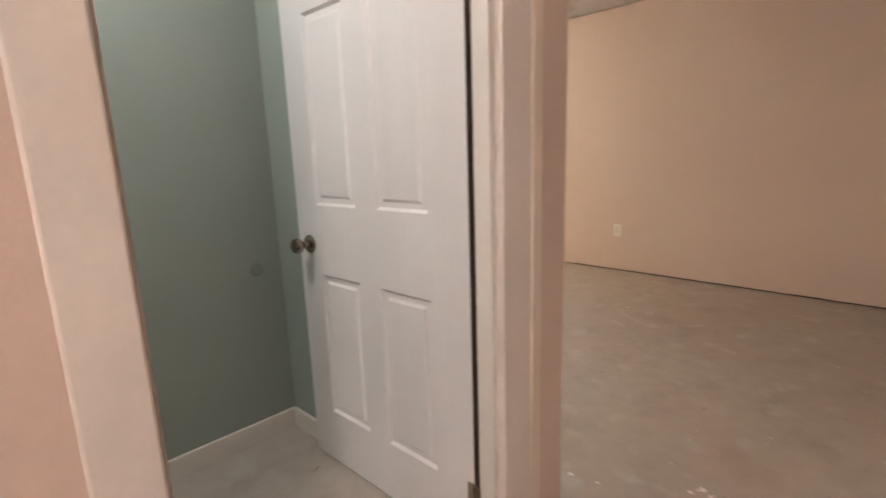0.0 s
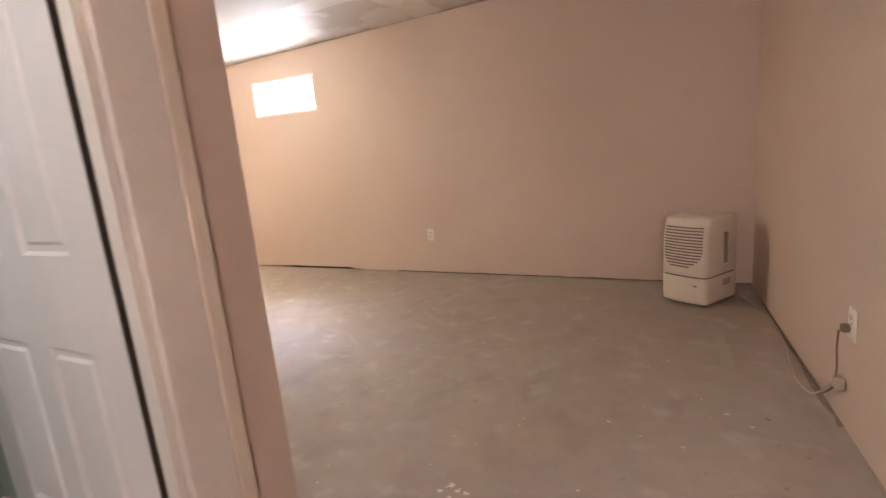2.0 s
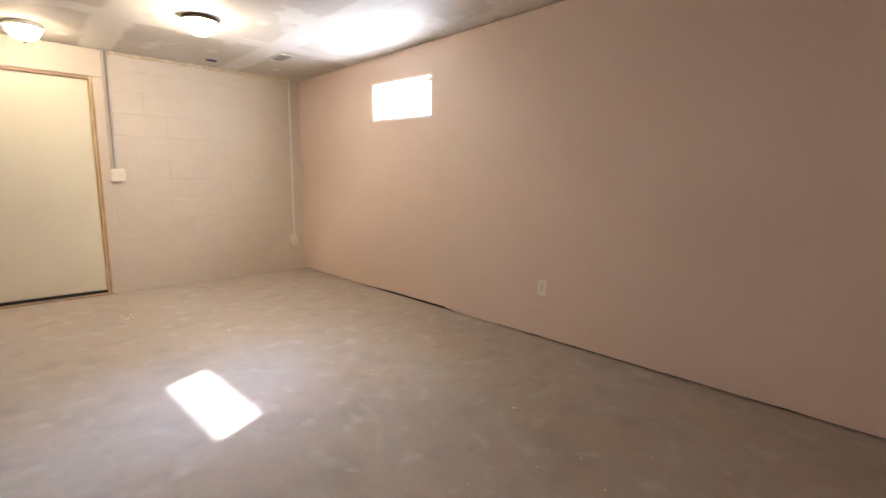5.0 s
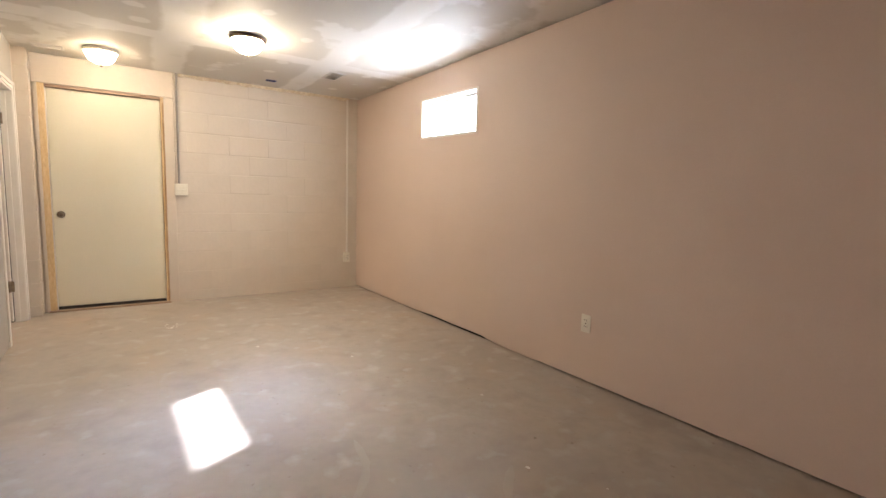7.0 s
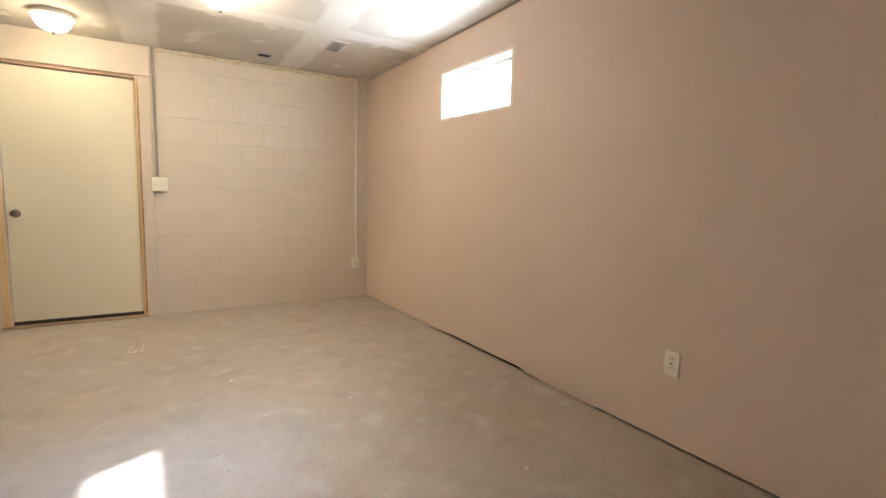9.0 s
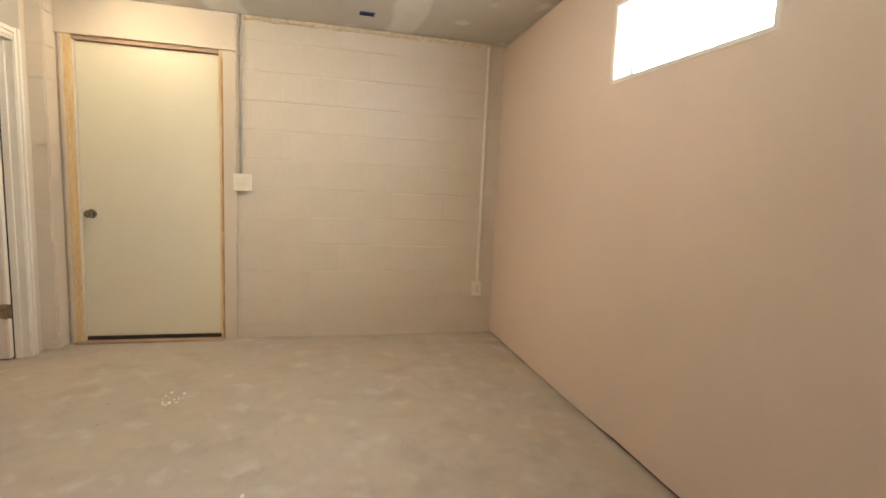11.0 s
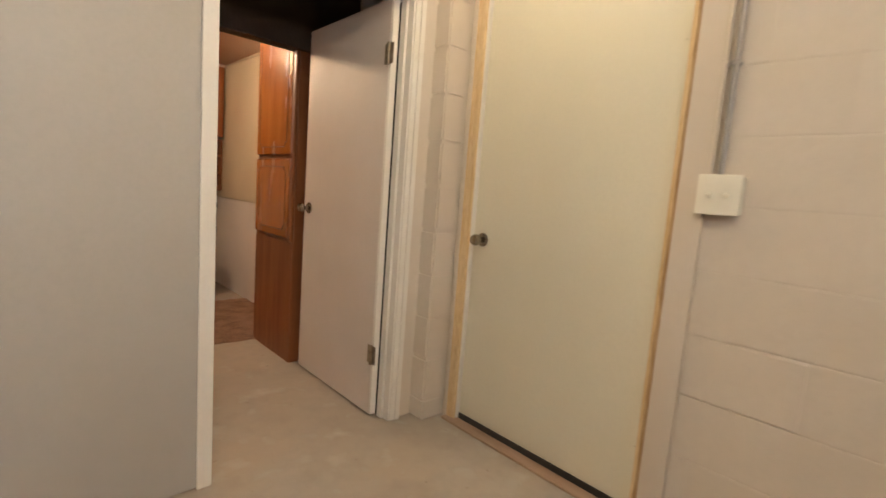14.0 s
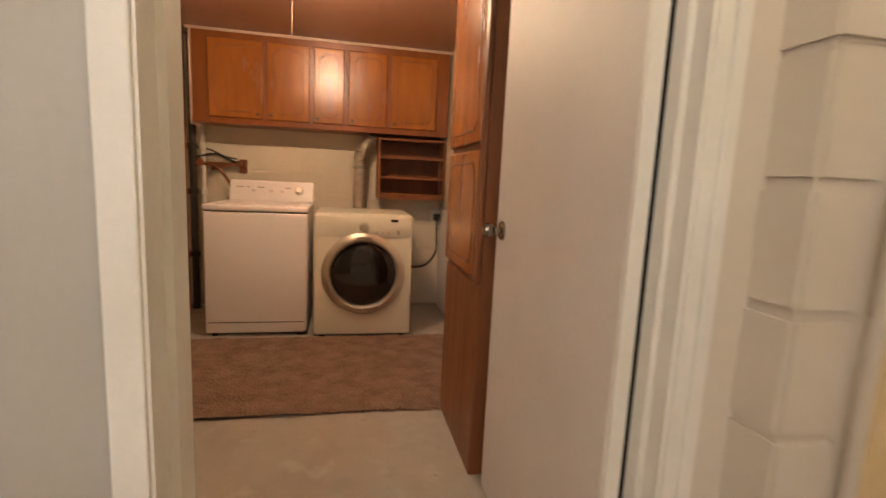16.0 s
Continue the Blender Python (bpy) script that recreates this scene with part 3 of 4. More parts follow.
part("head_jamb", boxed(-0.16, 0.012, DY0 - 0.006, DY1 + 0.004, DZ1 + 0.004, DZ1 + 0.028), "sill_wood", fr, "bare brown head jamb")
part("sill", boxed(-0.16, 0.05, DY0 - 0.06, DY1 + 0.04, 0.0, 0.014, bevel=0.003), "sill_wood", fr, "worn brown wooden threshold")
part("trim_board", boxed(0.0035, 0.022, DY1 + 0.032, DY1 + 0.115, 0.0, DZ1 + 0.03, bevel=0.002), "block", fr, "flat painted trim board")
part("trim_board", boxed(0.0035, 0.022, DY0 - 0.079, DY0 - 0.056, 0.0, DZ1 + 0.03, bevel=0.002), "block", fr, "flat painted trim board")
part("head_board", boxed(0.0035, 0.026, DY0 - 0.11, DY1 + 0.13, DZ1 + 0.032, CEIL - 0.004, bevel=0.002), "block", fr, "wide painted header board")
od = panel_door("outer_door", DY1 - DY0 - 0.004, DZ1 - DZ0, 0.044, (), (), "door_cream", pose(-0.015, DY0 + 0.002, DZ0, 0, 0, 90), "plain cream flush door, shut, with nickel knob")
round_knob(od, 0.056, 0.884, 0.0, -1)
part("sweep", boxed(0.0, DY1 - DY0 - 0.004, -0.008, -0.001, -0.012, 0.018, bevel=0.002), "rubber", od, "black rubber door sweep")
for z in (0.2, 1.68):
    part("hinge", boxed(DY1 - DY0 - 0.022, DY1 - DY0 - 0.006, -0.004, 0.0, z - 0.045, z + 0.045), "door_cream", od, "painted-over hinge")
    part("hinge", lathe(bmesh.new(), [(0, z - 0.05), (0.006, z - 0.05), (0.006, z + 0.05), (0, z + 0.05)], 10, Matrix.Translation((DY1 - DY0 - 0.004, -0.006, 0))), "door_cream", od)

# ---- laundry shell ----
LB = -6.66
LE = 2.35
structure("wall_laundry_east", boxed(LE, LE + 0.1, LB, -3.30, 0, 2.5), "panel_cream", "cream board wall of the laundry", "wall")
bm = boxed(0.012, 0.022, LB, -4.63, 0.90, 2.15)
structure("wall_laundry_panel", bm, "panel_cream", "cream wall panel above a dark seam", "wall")
structure("wall_laundry_lower", boxed(0.004, 0.012, LB, -3.31, 0.0, 0.885), "enamel", "white lower wall panel in the laundry", "wall")
bm = boxed(-0.1, LE, LB, -4.12, 2.15, 2.2)
structure("ceiling_laundry", bm, "laundry_ceil", "low brown-pink painted board ceiling of the laundry", "ceiling")
bm = boxed(-0.1, LE, -4.12, -3.3, 2.48, 2.55)
for y in (-3.42, -3.75, -4.02):
    box(bm, -0.1, LE, y - 0.02, y + 0.02, 2.28, 2.48)
structure("ceiling_joists", bm, "joist", "dark unfinished joists over the laundry door", "ceiling")
structure("beam", boxed(-0.1, LE, -4.16, -4.07, 1.845, 2.30, bevel=0.004), "joist", "dark old timber beam crossing the laundry", "beam")
structure("ceiling_seam", boxed(0.66, 0.672, LB, -4.17, 2.146, 2.1495), "laundry_ceil", "thin batten on the laundry ceiling", "trim")

# ---- things in the room ----


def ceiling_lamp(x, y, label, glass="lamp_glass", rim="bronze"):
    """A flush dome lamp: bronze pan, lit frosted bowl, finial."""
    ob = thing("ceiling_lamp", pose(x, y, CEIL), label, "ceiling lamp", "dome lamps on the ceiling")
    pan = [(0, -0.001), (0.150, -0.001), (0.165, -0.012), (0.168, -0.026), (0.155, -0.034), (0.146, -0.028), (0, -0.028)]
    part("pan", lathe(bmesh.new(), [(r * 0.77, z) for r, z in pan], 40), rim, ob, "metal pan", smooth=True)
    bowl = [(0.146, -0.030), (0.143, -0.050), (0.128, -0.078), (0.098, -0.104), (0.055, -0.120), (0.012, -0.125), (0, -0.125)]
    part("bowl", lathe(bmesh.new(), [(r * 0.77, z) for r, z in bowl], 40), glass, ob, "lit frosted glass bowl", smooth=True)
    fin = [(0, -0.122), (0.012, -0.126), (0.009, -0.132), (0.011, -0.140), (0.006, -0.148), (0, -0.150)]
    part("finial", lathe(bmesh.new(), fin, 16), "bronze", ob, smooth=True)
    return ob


ceiling_lamp(1.64, -1.60, "lit dome ceiling lamp with dark bronze rim")
ceiling_lamp(0.51, -2.55, "lit dome ceiling lamp with pale rim near the cream door", "lamp_glass_door", rim="plastic")

# unseen lamps, added to brighten the hall and the side room
ceiling_lamp(6.48, -5.65, "unseen dome ceiling lamp added to light the hall", "lamp_glass_hall")
ceiling_lamp(4.25, -4.25, "unseen dome ceiling lamp added to light the side room", "lamp_glass_cool")


def ceiling_vent(x, y, rz, w, d):
    ob = thing("ceiling_vent", pose(x, y, CEIL, 0, 0, rz), "white slatted metal air vent in the ceiling", "vent", "vents in the ceiling")
    part("backing", boxed(-w / 2 + 0.015, w / 2 - 0.015, -d / 2 + 0.015, d / 2 - 0.015, -0.003, -0.001), "grey", ob)
    for x0, x1, y0, y1 in ((-w / 2, w / 2, -d / 2, -d / 2 + 0.02), (-w / 2, w / 2, d / 2 - 0.02, d / 2), (-w / 2, -w / 2 + 0.02, -d / 2 + 0.02, d / 2 - 0.02), (w / 2 - 0.02, w / 2, -d / 2 + 0.02, d / 2 - 0.02)):
        part("frame", boxed(x0, x1, y0, y1, -0.009, -0.001, bevel=0.002), "vent", ob)
    n = 7
    for i in range(n):
        yy = -d / 2 + 0.028 + (d - 0.056) * i / (n - 1)
        bm = boxed(-w / 2 + 0.02, w / 2 - 0.02, -0.006, 0.006, -0.001, 0.001)
        bm.transform(Matrix.Translation((0, yy, -0.007)) @ Matrix.Rotation(radians(35), 4, "X"))
        part("slat", bm, "vent", ob)
    return ob


ceiling_vent(0.95, -0.66, 0, 0.30, 0.15)
ceiling_vent(0.33, -2.92, 90, 0.22, 0.12)
ob = thing("ceiling_box", pose(0.33, -1.11, CEIL), "open blue plastic electrical box in the ceiling", "electrical box")
bm = bmesh.new()
for x0, x1, y0, y1 in ((-0.03, 0.03, -0.05, -0.046), (-0.03, 0.03, 0.046, 0.05), (-0.03, -0.026, -0.046, 0.046), (0.026, 0.03, -0.046, 0.046)):
    box(bm, x0, x1, y0, y1, -0.006, 0.0)
part("rim", bm, "blue", ob)
# flat near-black sheet stands in for the shade inside the box
part("inside", boxed(-0.026, 0.026, -0.046, 0.046, -0.002, -0.0005), "dark", ob, "black sheet painted as shade inside the box")


def outlet(m, label, boxed_depth=0.0):
    """A duplex outlet plate, local x across, local -y out of the wall."""
    ob = thing("outlet", m, label, "outlet", "wall outlets")
    d = boxed_depth
    if d:
        part("surface_box", boxed(-0.036, 0.036, -d, 0, -0.058, 0.058, bevel=0.004), "plastic", ob)
    part("plate", boxed(-0.036, 0.036, -d - 0.006, -d, -0.058, 0.058, bevel=0.003, seg=2), "plastic", ob)
    for z in (-0.02, 0.02):
        rec = part("receptacle", boxed(-0.017, 0.017, -d - 0.009, -d - 0.006, z - 0.014, z + 0.014, bevel=0.003), "plastic", ob)
        for x in (-0.006, 0.006):
            part("slot", boxed(x - 0.0015, x + 0.0015, -d - 0.0097, -d - 0.0088, z - 0.002, z + 0.008), "slot", rec)
    part("screw", lathe(bmesh.new(), [(0, 0), (0.004, 0), (0.003, 0.002), (0, 0.002)], 10, Matrix.Translation((0, -d - 0.006, 0)) @ Matrix.Rotation(radians(90), 4, "X")), "nickel", ob)
    return ob


outlet(pose(3.66, 0, 0.382), "cream duplex outlet plate on the tan wall")
outlet(pose(0.003, -0.147, 0.383, 0, 0, 90), "cream surface-mounted outlet box below a conduit", 0.045)
outlet(pose(east(-1.88), -1.88, 0.405, 0, 0, -90 + 3.4), "cream outlet plate with a plug in it")

# two-gang switch on the block wall
sw = thing("light_switch", pose(0.003, -1.948, 1.168, 0, 0, 90), "cream surface-mounted double light switch on block wall", "light switch")
part("surface_box", boxed(-0.056, 0.056, -0.048, 0, -0.056, 0.056, bevel=0.005, seg=2), "plastic", sw)
part("plate", boxed(-0.060, 0.060, -0.054, -0.048, -0.060, 0.060, bevel=0.003, seg=2), "plastic", sw)
for x in (-0.023, 0.023):
    bm = boxed(-0.005, 0.005, -0.014, 0.0, -0.006, 0.006, bevel=0.001)
    bm.transform(Matrix.Translation((x, -0.054, 0)) @ Matrix.Rotation(radians(25), 4, "X"))
    part("toggle", bm, "plastic", sw)


def conduit(name, y, z0, z1, r, material, label, x=0.018):
    ob = thing(name, pose(x, y, z0), label, "conduit")
    part("pipe", tube(bmesh.new(), [(0, 0, 0), (0, 0, z1 - z0)], r, 12), material, ob, smooth=True)
    for z in ((z1 - z0) * 0.3, (z1 - z0) * 0.75):
        part("clip", boxed(-0.014, r + 0.0015, -r - 0.004, r + 0.004, z - 0.006, z + 0.006, bevel=0.002), material, ob)
    return ob


conduit("conduit", -0.135, 0.44, CEIL - 0.004, 0.012, "trim", "painted conduit pipe running up from the corner outlet")
conduit("conduit", -1.960, 1.225, CEIL - 0.004, 0.009, "grey", "dull metal conduit running up from the light switch")
conduit("conduit", -1.985, 1.225, CEIL - 0.004, 0.007, "block", "thin painted conduit beside the metal conduit", x=0.034)

# foam bead along the joint of block wall and ceiling
bm = bmesh.new()
rings = []
for i in range(150):
    y = -1.94 + i * 0.0124
    s = 0.026 + 0.015 * noise.noise((y * 9, 0.3, 0)) + 0.008 * noise.noise((y * 31, 2.0, 0))
    s = max(0.003, s)
    if noise.noise((y * 6.1, 9.0, 4.0)) > 0.42:
        s = 0.002
    rings.append([bm.verts.new((0.002 + s * 1.1 * math.sin(a), y, CEIL - 0.001 - s * (1 - 0.2 * math.sin(a)) * math.cos(a) - 0.004)) for a in (0, 0.4, 0.8, 1.2, 1.57)])
for a, b in zip(rings, rings[1:]):
    for k in range(4):
        bm.faces.new((a[k], a[k + 1], b[k + 1], b[k]))
ob = tagged(part("foam_bead", bm, "foam", smooth=True), "ragged cream foam bead between block wall and ceiling", "foam seal", kind="structure")


# dehumidifier in the corner
def rounded_outline(w, d, r, bow, n=7):
    """Plan outline with rounded corners and a bowed front (local -y)."""
    pts = []
    for cx, cy, a0 in ((w / 2 - r, -d / 2 + r, -90), (w / 2 - r, d / 2 - r, 0), (-w / 2 + r, d / 2 - r, 90), (-w / 2 + r, -d / 2 + r, 180)):
        for i in range(n):
            a = radians(a0 + 90 * i / (n - 1))
            pts.append([cx + r * math.cos(a), cy + r * math.sin(a)])
    k = [i for i in range(len(pts))]
    out = []
    for i in k:
        out.append(pts[i])
    # extra points across the front
    a, b = pts[-1], pts[0]
    out += [[a[0] + (b[0] - a[0]) * t / 8, a[1]] for t in range(1, 8)]
    for p in out:
        if p[1] < 0:
            p[1] -= bow * (1 - (2 * p[0] / w) ** 2) * min(1, -2 * p[1] / d)
    return out


def loft(bm, w, d, r, bow, levels):
    """Stacked outlines: levels of (z, scale x, scale y, shift y)."""
    rings = []
    for z, sx, sy, dy in levels:
        rings.append([bm.verts.new((x * sx, y * sy + dy, z)) for x, y in rounded_outline(w, d, r, bow)])
    n = len(rings[0])
    for a, b in zip(rings, rings[1:]):
        for i in range(n):
            bm.faces.new((a[i], a[(i + 1) % n], b[(i + 1) % n], b[i]))
    bm.faces.new(rings[0][::-1])
    bm.faces.new(rings[-1])
    return bm


DW, DD = 0.315, 0.355
dh = thing("dehumidifier", pose(5.935, -0.39, 0, 0, 0, -31.5), "warm white plastic dehumidifier with louvred front in the corner", "dehumidifier")
part("bucket", loft(bmesh.new(), DW, DD, 0.03, 0.022, [(0.022, 0.94, 0.95, 0), (0.03, 0.985, 0.99, 0), (0.05, 1, 1, 0), (0.19, 1.0, 1.0, 0), (0.196, 0.985, 0.985, 0)]), "dehum", dh, "removable water bucket", smooth=True)
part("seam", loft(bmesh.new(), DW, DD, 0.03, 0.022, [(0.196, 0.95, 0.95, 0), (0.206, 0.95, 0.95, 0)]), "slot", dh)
part("body", loft(bmesh.new(), DW, DD, 0.03, 0.022, [(0.206, 0.985, 0.985, 0), (0.212, 1, 1, 0), (0.46, 0.985, 0.98, 0.003), (0.535, 0.97, 0.93, 0.010), (0.570, 0.955, 0.90, 0.014), (0.580, 0.93, 0.87, 0.016), (0.584, 0.88, 0.82, 0.018)]), "dehum", dh, smooth=True)


def front_y(x, z):
    s = 1 - 0.02 * max(0, (z - 0.212) / 0.25) if z < 0.46 else 0.98 - 0.05 * (z - 0.46) / 0.075
    dy = 0.003 * (z - 0.212) / 0.25 if z < 0.46 else 0.003 + 0.007 * (z - 0.46) / 0.075
    return (-DD / 2 - 0.022 * (1 - (2 * x / DW) ** 2)) * s + dy


# dark raised strips paint the shade of the gaps between louvres
for i in range(14):
    z = 0.268 + i * 0.0195
    half = 0.128 if z > 0.36 else 0.128 * math.sqrt(max(0.06, 1 - ((0.36 - z) / 0.108) ** 2))
    off = 0.0 if z > 0.36 else -0.02 * (0.36 - z) / 0.1
    bm = bmesh.new()
    prev = None
    for k in range(13):
        x = off + half * (k / 6 - 1)
        x = max(-0.132, min(0.132, x))
        quad = [bm.verts.new((x, front_y(x, z) + dy, z + dz)) for dy, dz in ((0.004, -0.0045), (-0.0022, -0.0045), (-0.0022, 0.0035), (0.004, 0.0035))]
        if prev:
            for j in range(4):
                bm.faces.new((prev[j], prev[(j + 1) % 4], quad[(j + 1) % 4], quad[j]))
        else:
            bm.faces.new(quad)
        prev = quad
    bm.faces.new(prev[::-1])
    part("louvre_slot", bm, "slot", dh, "dark strip painted as the shaded gap between louvres")
# dark blocks paint the shade in the side slots
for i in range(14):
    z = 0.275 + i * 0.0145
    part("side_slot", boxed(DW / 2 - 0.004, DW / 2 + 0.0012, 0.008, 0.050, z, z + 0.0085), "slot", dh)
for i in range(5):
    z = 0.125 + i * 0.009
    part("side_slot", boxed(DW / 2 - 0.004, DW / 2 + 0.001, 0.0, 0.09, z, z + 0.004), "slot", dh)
part("control_panel", boxed(-0.095, 0.095, -0.115, -0.045, 0.578, 0.587, bevel=0.003, seg=2), "dehum", dh, "recessed control panel")
for x in (-0.045, 0.035):
    part("dial", lathe(bmesh.new(), [(0, 0.586), (0.020, 0.586), (0.018, 0.591), (0.008, 0.592), (0.007, 0.595), (0, 0.595)], 20, Matrix.Translation((x, -0.082, 0))), "dehum", dh, smooth=True)
part("badge", boxed(0.075, 0.100, -0.198, -0.185, 0.140, 0.152), "grey", dh)
for x in (-0.11, 0.11):
    for y in (-0.12, 0.12):
        part("foot", lathe(bmesh.new(), [(0, 0), (0.014, 0), (0.014, 0.024), (0, 0.024)], 12, Matrix.Translation((x, y, 0))), "rubber", dh)

# its cord: plug in the outlet, adapter against the wall, cord along the skirting to the machine
cord = thing("power_cord", pose(east(-1.88), -1.88, -0.05, 0, 0, 3.4), "slack grey-brown power cord from outlet to dehumidifier", "power cord")
part("plug", boxed(-0.036, -0.010, -0.011, 0.012, 0.425, 0.455, bevel=0.006, seg=2), "brown_cord", cord, "brown plug")
part("cord", tube(bmesh.new(), smooth_path([(-0.040, 0.0, 0.43), (-0.038, 0.012, 0.36), (-0.030, 0.026, 0.28), (-0.03, 0.035, 0.23)]), 0.0035, 8), "brown_cord", cord, smooth=True)
part("adapter", boxed(-0.034, -0.004, 0.010, 0.058, 0.190, 0.238, bevel=0.008, seg=2), "wire", cord, "pale tap block")
part("cord", tube(bmesh.new(), smooth_path([(-0.02, 0.06, 0.21), (-0.045, 0.14, 0.12), (-0.05, 0.24, 0.065), (-0.065, 0.36, 0.056), (-0.055, 0.52, 0.056), (-0.035, 0.70, 0.056), (-0.022, 0.85, 0.056), (-0.018, 1.05, 0.056), (-0.022, 1.26, 0.056), (-0.055, 1.40, 0.058), (-0.13, 1.47, 0.10)]), 0.0045, 8), "wire", cord, smooth=True)
part("cord", tube(bmesh.new(), smooth_path([(-0.015, 0.06, 0.20), (-0.02, 0.2, 0.09), (-0.012, 0.40, 0.07), (-0.010, 0.7, 0.06), (-0.012, 1.1, 0.057)]), 0.004, 8), "brown_cord", cord, smooth=True)

# dirt against the foot of the east wall, with the gap's shade painted in
bm = bmesh.new()
prev = None
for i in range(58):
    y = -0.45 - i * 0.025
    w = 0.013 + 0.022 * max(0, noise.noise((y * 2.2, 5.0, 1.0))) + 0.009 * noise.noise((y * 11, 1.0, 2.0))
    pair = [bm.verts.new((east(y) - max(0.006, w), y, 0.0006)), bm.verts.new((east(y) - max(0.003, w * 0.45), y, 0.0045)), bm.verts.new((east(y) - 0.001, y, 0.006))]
    if prev:
        bm.faces.new((prev[0], pair[0], pair[1], prev[1]))
        bm.faces.new((prev[1], pair[1], pair[2], prev[2]))
    prev = pair
bmesh.ops.recalc_face_normals(bm, faces=list(bm.faces))
if list(bm.faces)[0].normal.z < 0:
    bmesh.ops.reverse_faces(bm, faces=list(bm.faces))
tagged(part("floor_dirt", bm, "grime_gap", smooth=True), "dark dirt and painted gap shade along the foot of the tan wall", "dirt", kind="stuff")

# white drips on the slab
random.seed(5)
spots = [(5.19, -2.70, 0.03), (5.17, -2.66, 0.018), (1.02, -2.14, 0.045), (1.07, -2.12, 0.03), (1.10, -2.16, 0.018), (4.81, -2.88, 0.02), (4.9, -2.86, 0.012),
         (1.95, -1.63, 0.02), (6.02, -1.9, 0.016), (6.10, -1.97, 0.012), (5.6, -2.1, 0.013), (2.5, -1.1, 0.016), (4.2, -1.0, 0.02), (3.5, -0.7, 0.014)]
specks = []
for x, y, r in spots:
    if r > 0.025:
        specks += [(x + random.uniform(-1, 1) * r * 1.6, y + random.uniform(-1, 1) * r * 1.2, r * random.uniform(0.15, 0.4)) for _ in range(8)]
    else:
        specks.append((x, y, r * 0.7))
for _ in range(60):
    specks.append((random.uniform(4.4, 6.0), random.uniform(-2.9, -0.8), random.uniform(0.003, 0.007)))
for x, y, r in specks:
    bm = bmesh.new()
    ring = []
    n = 10
    for i in range(n):
        a = 2 * math.pi * i / n
        rr = r * (0.75 + 0.5 * random.random())
        ring.append(bm.verts.new((x + rr * math.cos(a), y + 0.6 * rr * math.sin(a), 0.0006)))
    top = bm.verts.new((x, y, 0.002))
    for i in range(n):
        bm.faces.new((ring[i], ring[(i + 1) % n], top))
    tagged(part("paint_drip", bm, "white_spot"), "small dried white paint drip on the concrete", "paint drip", "drips on the slab", "structure")



def floor_patch(name, pts, width, material, label):
    """A thin uneven skin on the slab along a path."""
    bm = bmesh.new()
    pts = smooth_path(pts, 10)
    prev = None
    for i, p in enumerate(pts):
        d = (pts[min(i + 1, len(pts) - 1)] - pts[max(i - 1, 0)]).normalized()
        side = Vector((-d.y, d.x, 0))
        taper = min(1, i / 4, (len(pts) - 1 - i) / 4)
        w = width * (0.25 + 0.75 * taper) * (1 + 0.35 * noise.noise((i * 0.35, 1.0, 2.0)))
        row = [bm.verts.new(p + side * w * f + Vector((0, 0, z))) for f, z in ((-0.5, 0.0002), (-0.4, 0.0008), (0.4, 0.0008), (0.5, 0.0002))]
        if prev:
            for k in range(3):
                bm.faces.new((prev[k], prev[k + 1], row[k + 1], row[k]))
        prev = row
    return tagged(part(name, bm, material), label, "floor mark", kind="structure")


floor_patch("trowel_streak", [(6.0, -0.85, 0), (6.03, -1.15, 0), (6.05, -1.5, 0), (5.98, -1.8, 0), (5.86, -2.0, 0)], 0.06, "streak", "pale trowel streak on the concrete")
floor_patch("trowel_streak", [(4.15, -1.05, 0), (4.3, -1.2, 0), (4.5, -1.3, 0)], 0.04, "streak", "pale trowel streak on the concrete")
floor_patch("trowel_streak", [(3.6, -1.55, 0), (3.85, -1.6, 0), (4.05, -1.75, 0)], 0.035, "streak", "pale trowel streak on the concrete")
ob = part("wall_mark", lathe(bmesh.new(), [(0, 0.0015), (0.018, 0.0012), (0.026, 0.0)], 18, Matrix.Translation((3.7805, -3.465, 0.70)) @ Matrix.Rotation(radians(90), 4, "Y")), "smudge")
tagged(ob, "dark round knob dent in the green wall", "wall mark", kind="structure")

# ---- laundry things ----


def routed_line(w, h, inset, r, y, wide=0.004):
    """A routed groove: a thin strip round the panel with scooped corners."""
    pts = []
    x1, z1 = w / 2 - inset, h / 2 - inset
    for cx, cz, a0 in ((x1, z1, 180), (-x1, z1, 270), (-x1, -z1, 0), (x1, -z1, 90)):
        seq = [(cx + r * math.cos(radians(a0 + 90 * i / 6)), cz + r * math.sin(radians(a0 + 90 * i / 6))) for i in range(7)]
        pts += seq[::-1] if a0 in (180, 0) else seq[::-1]
    return pts


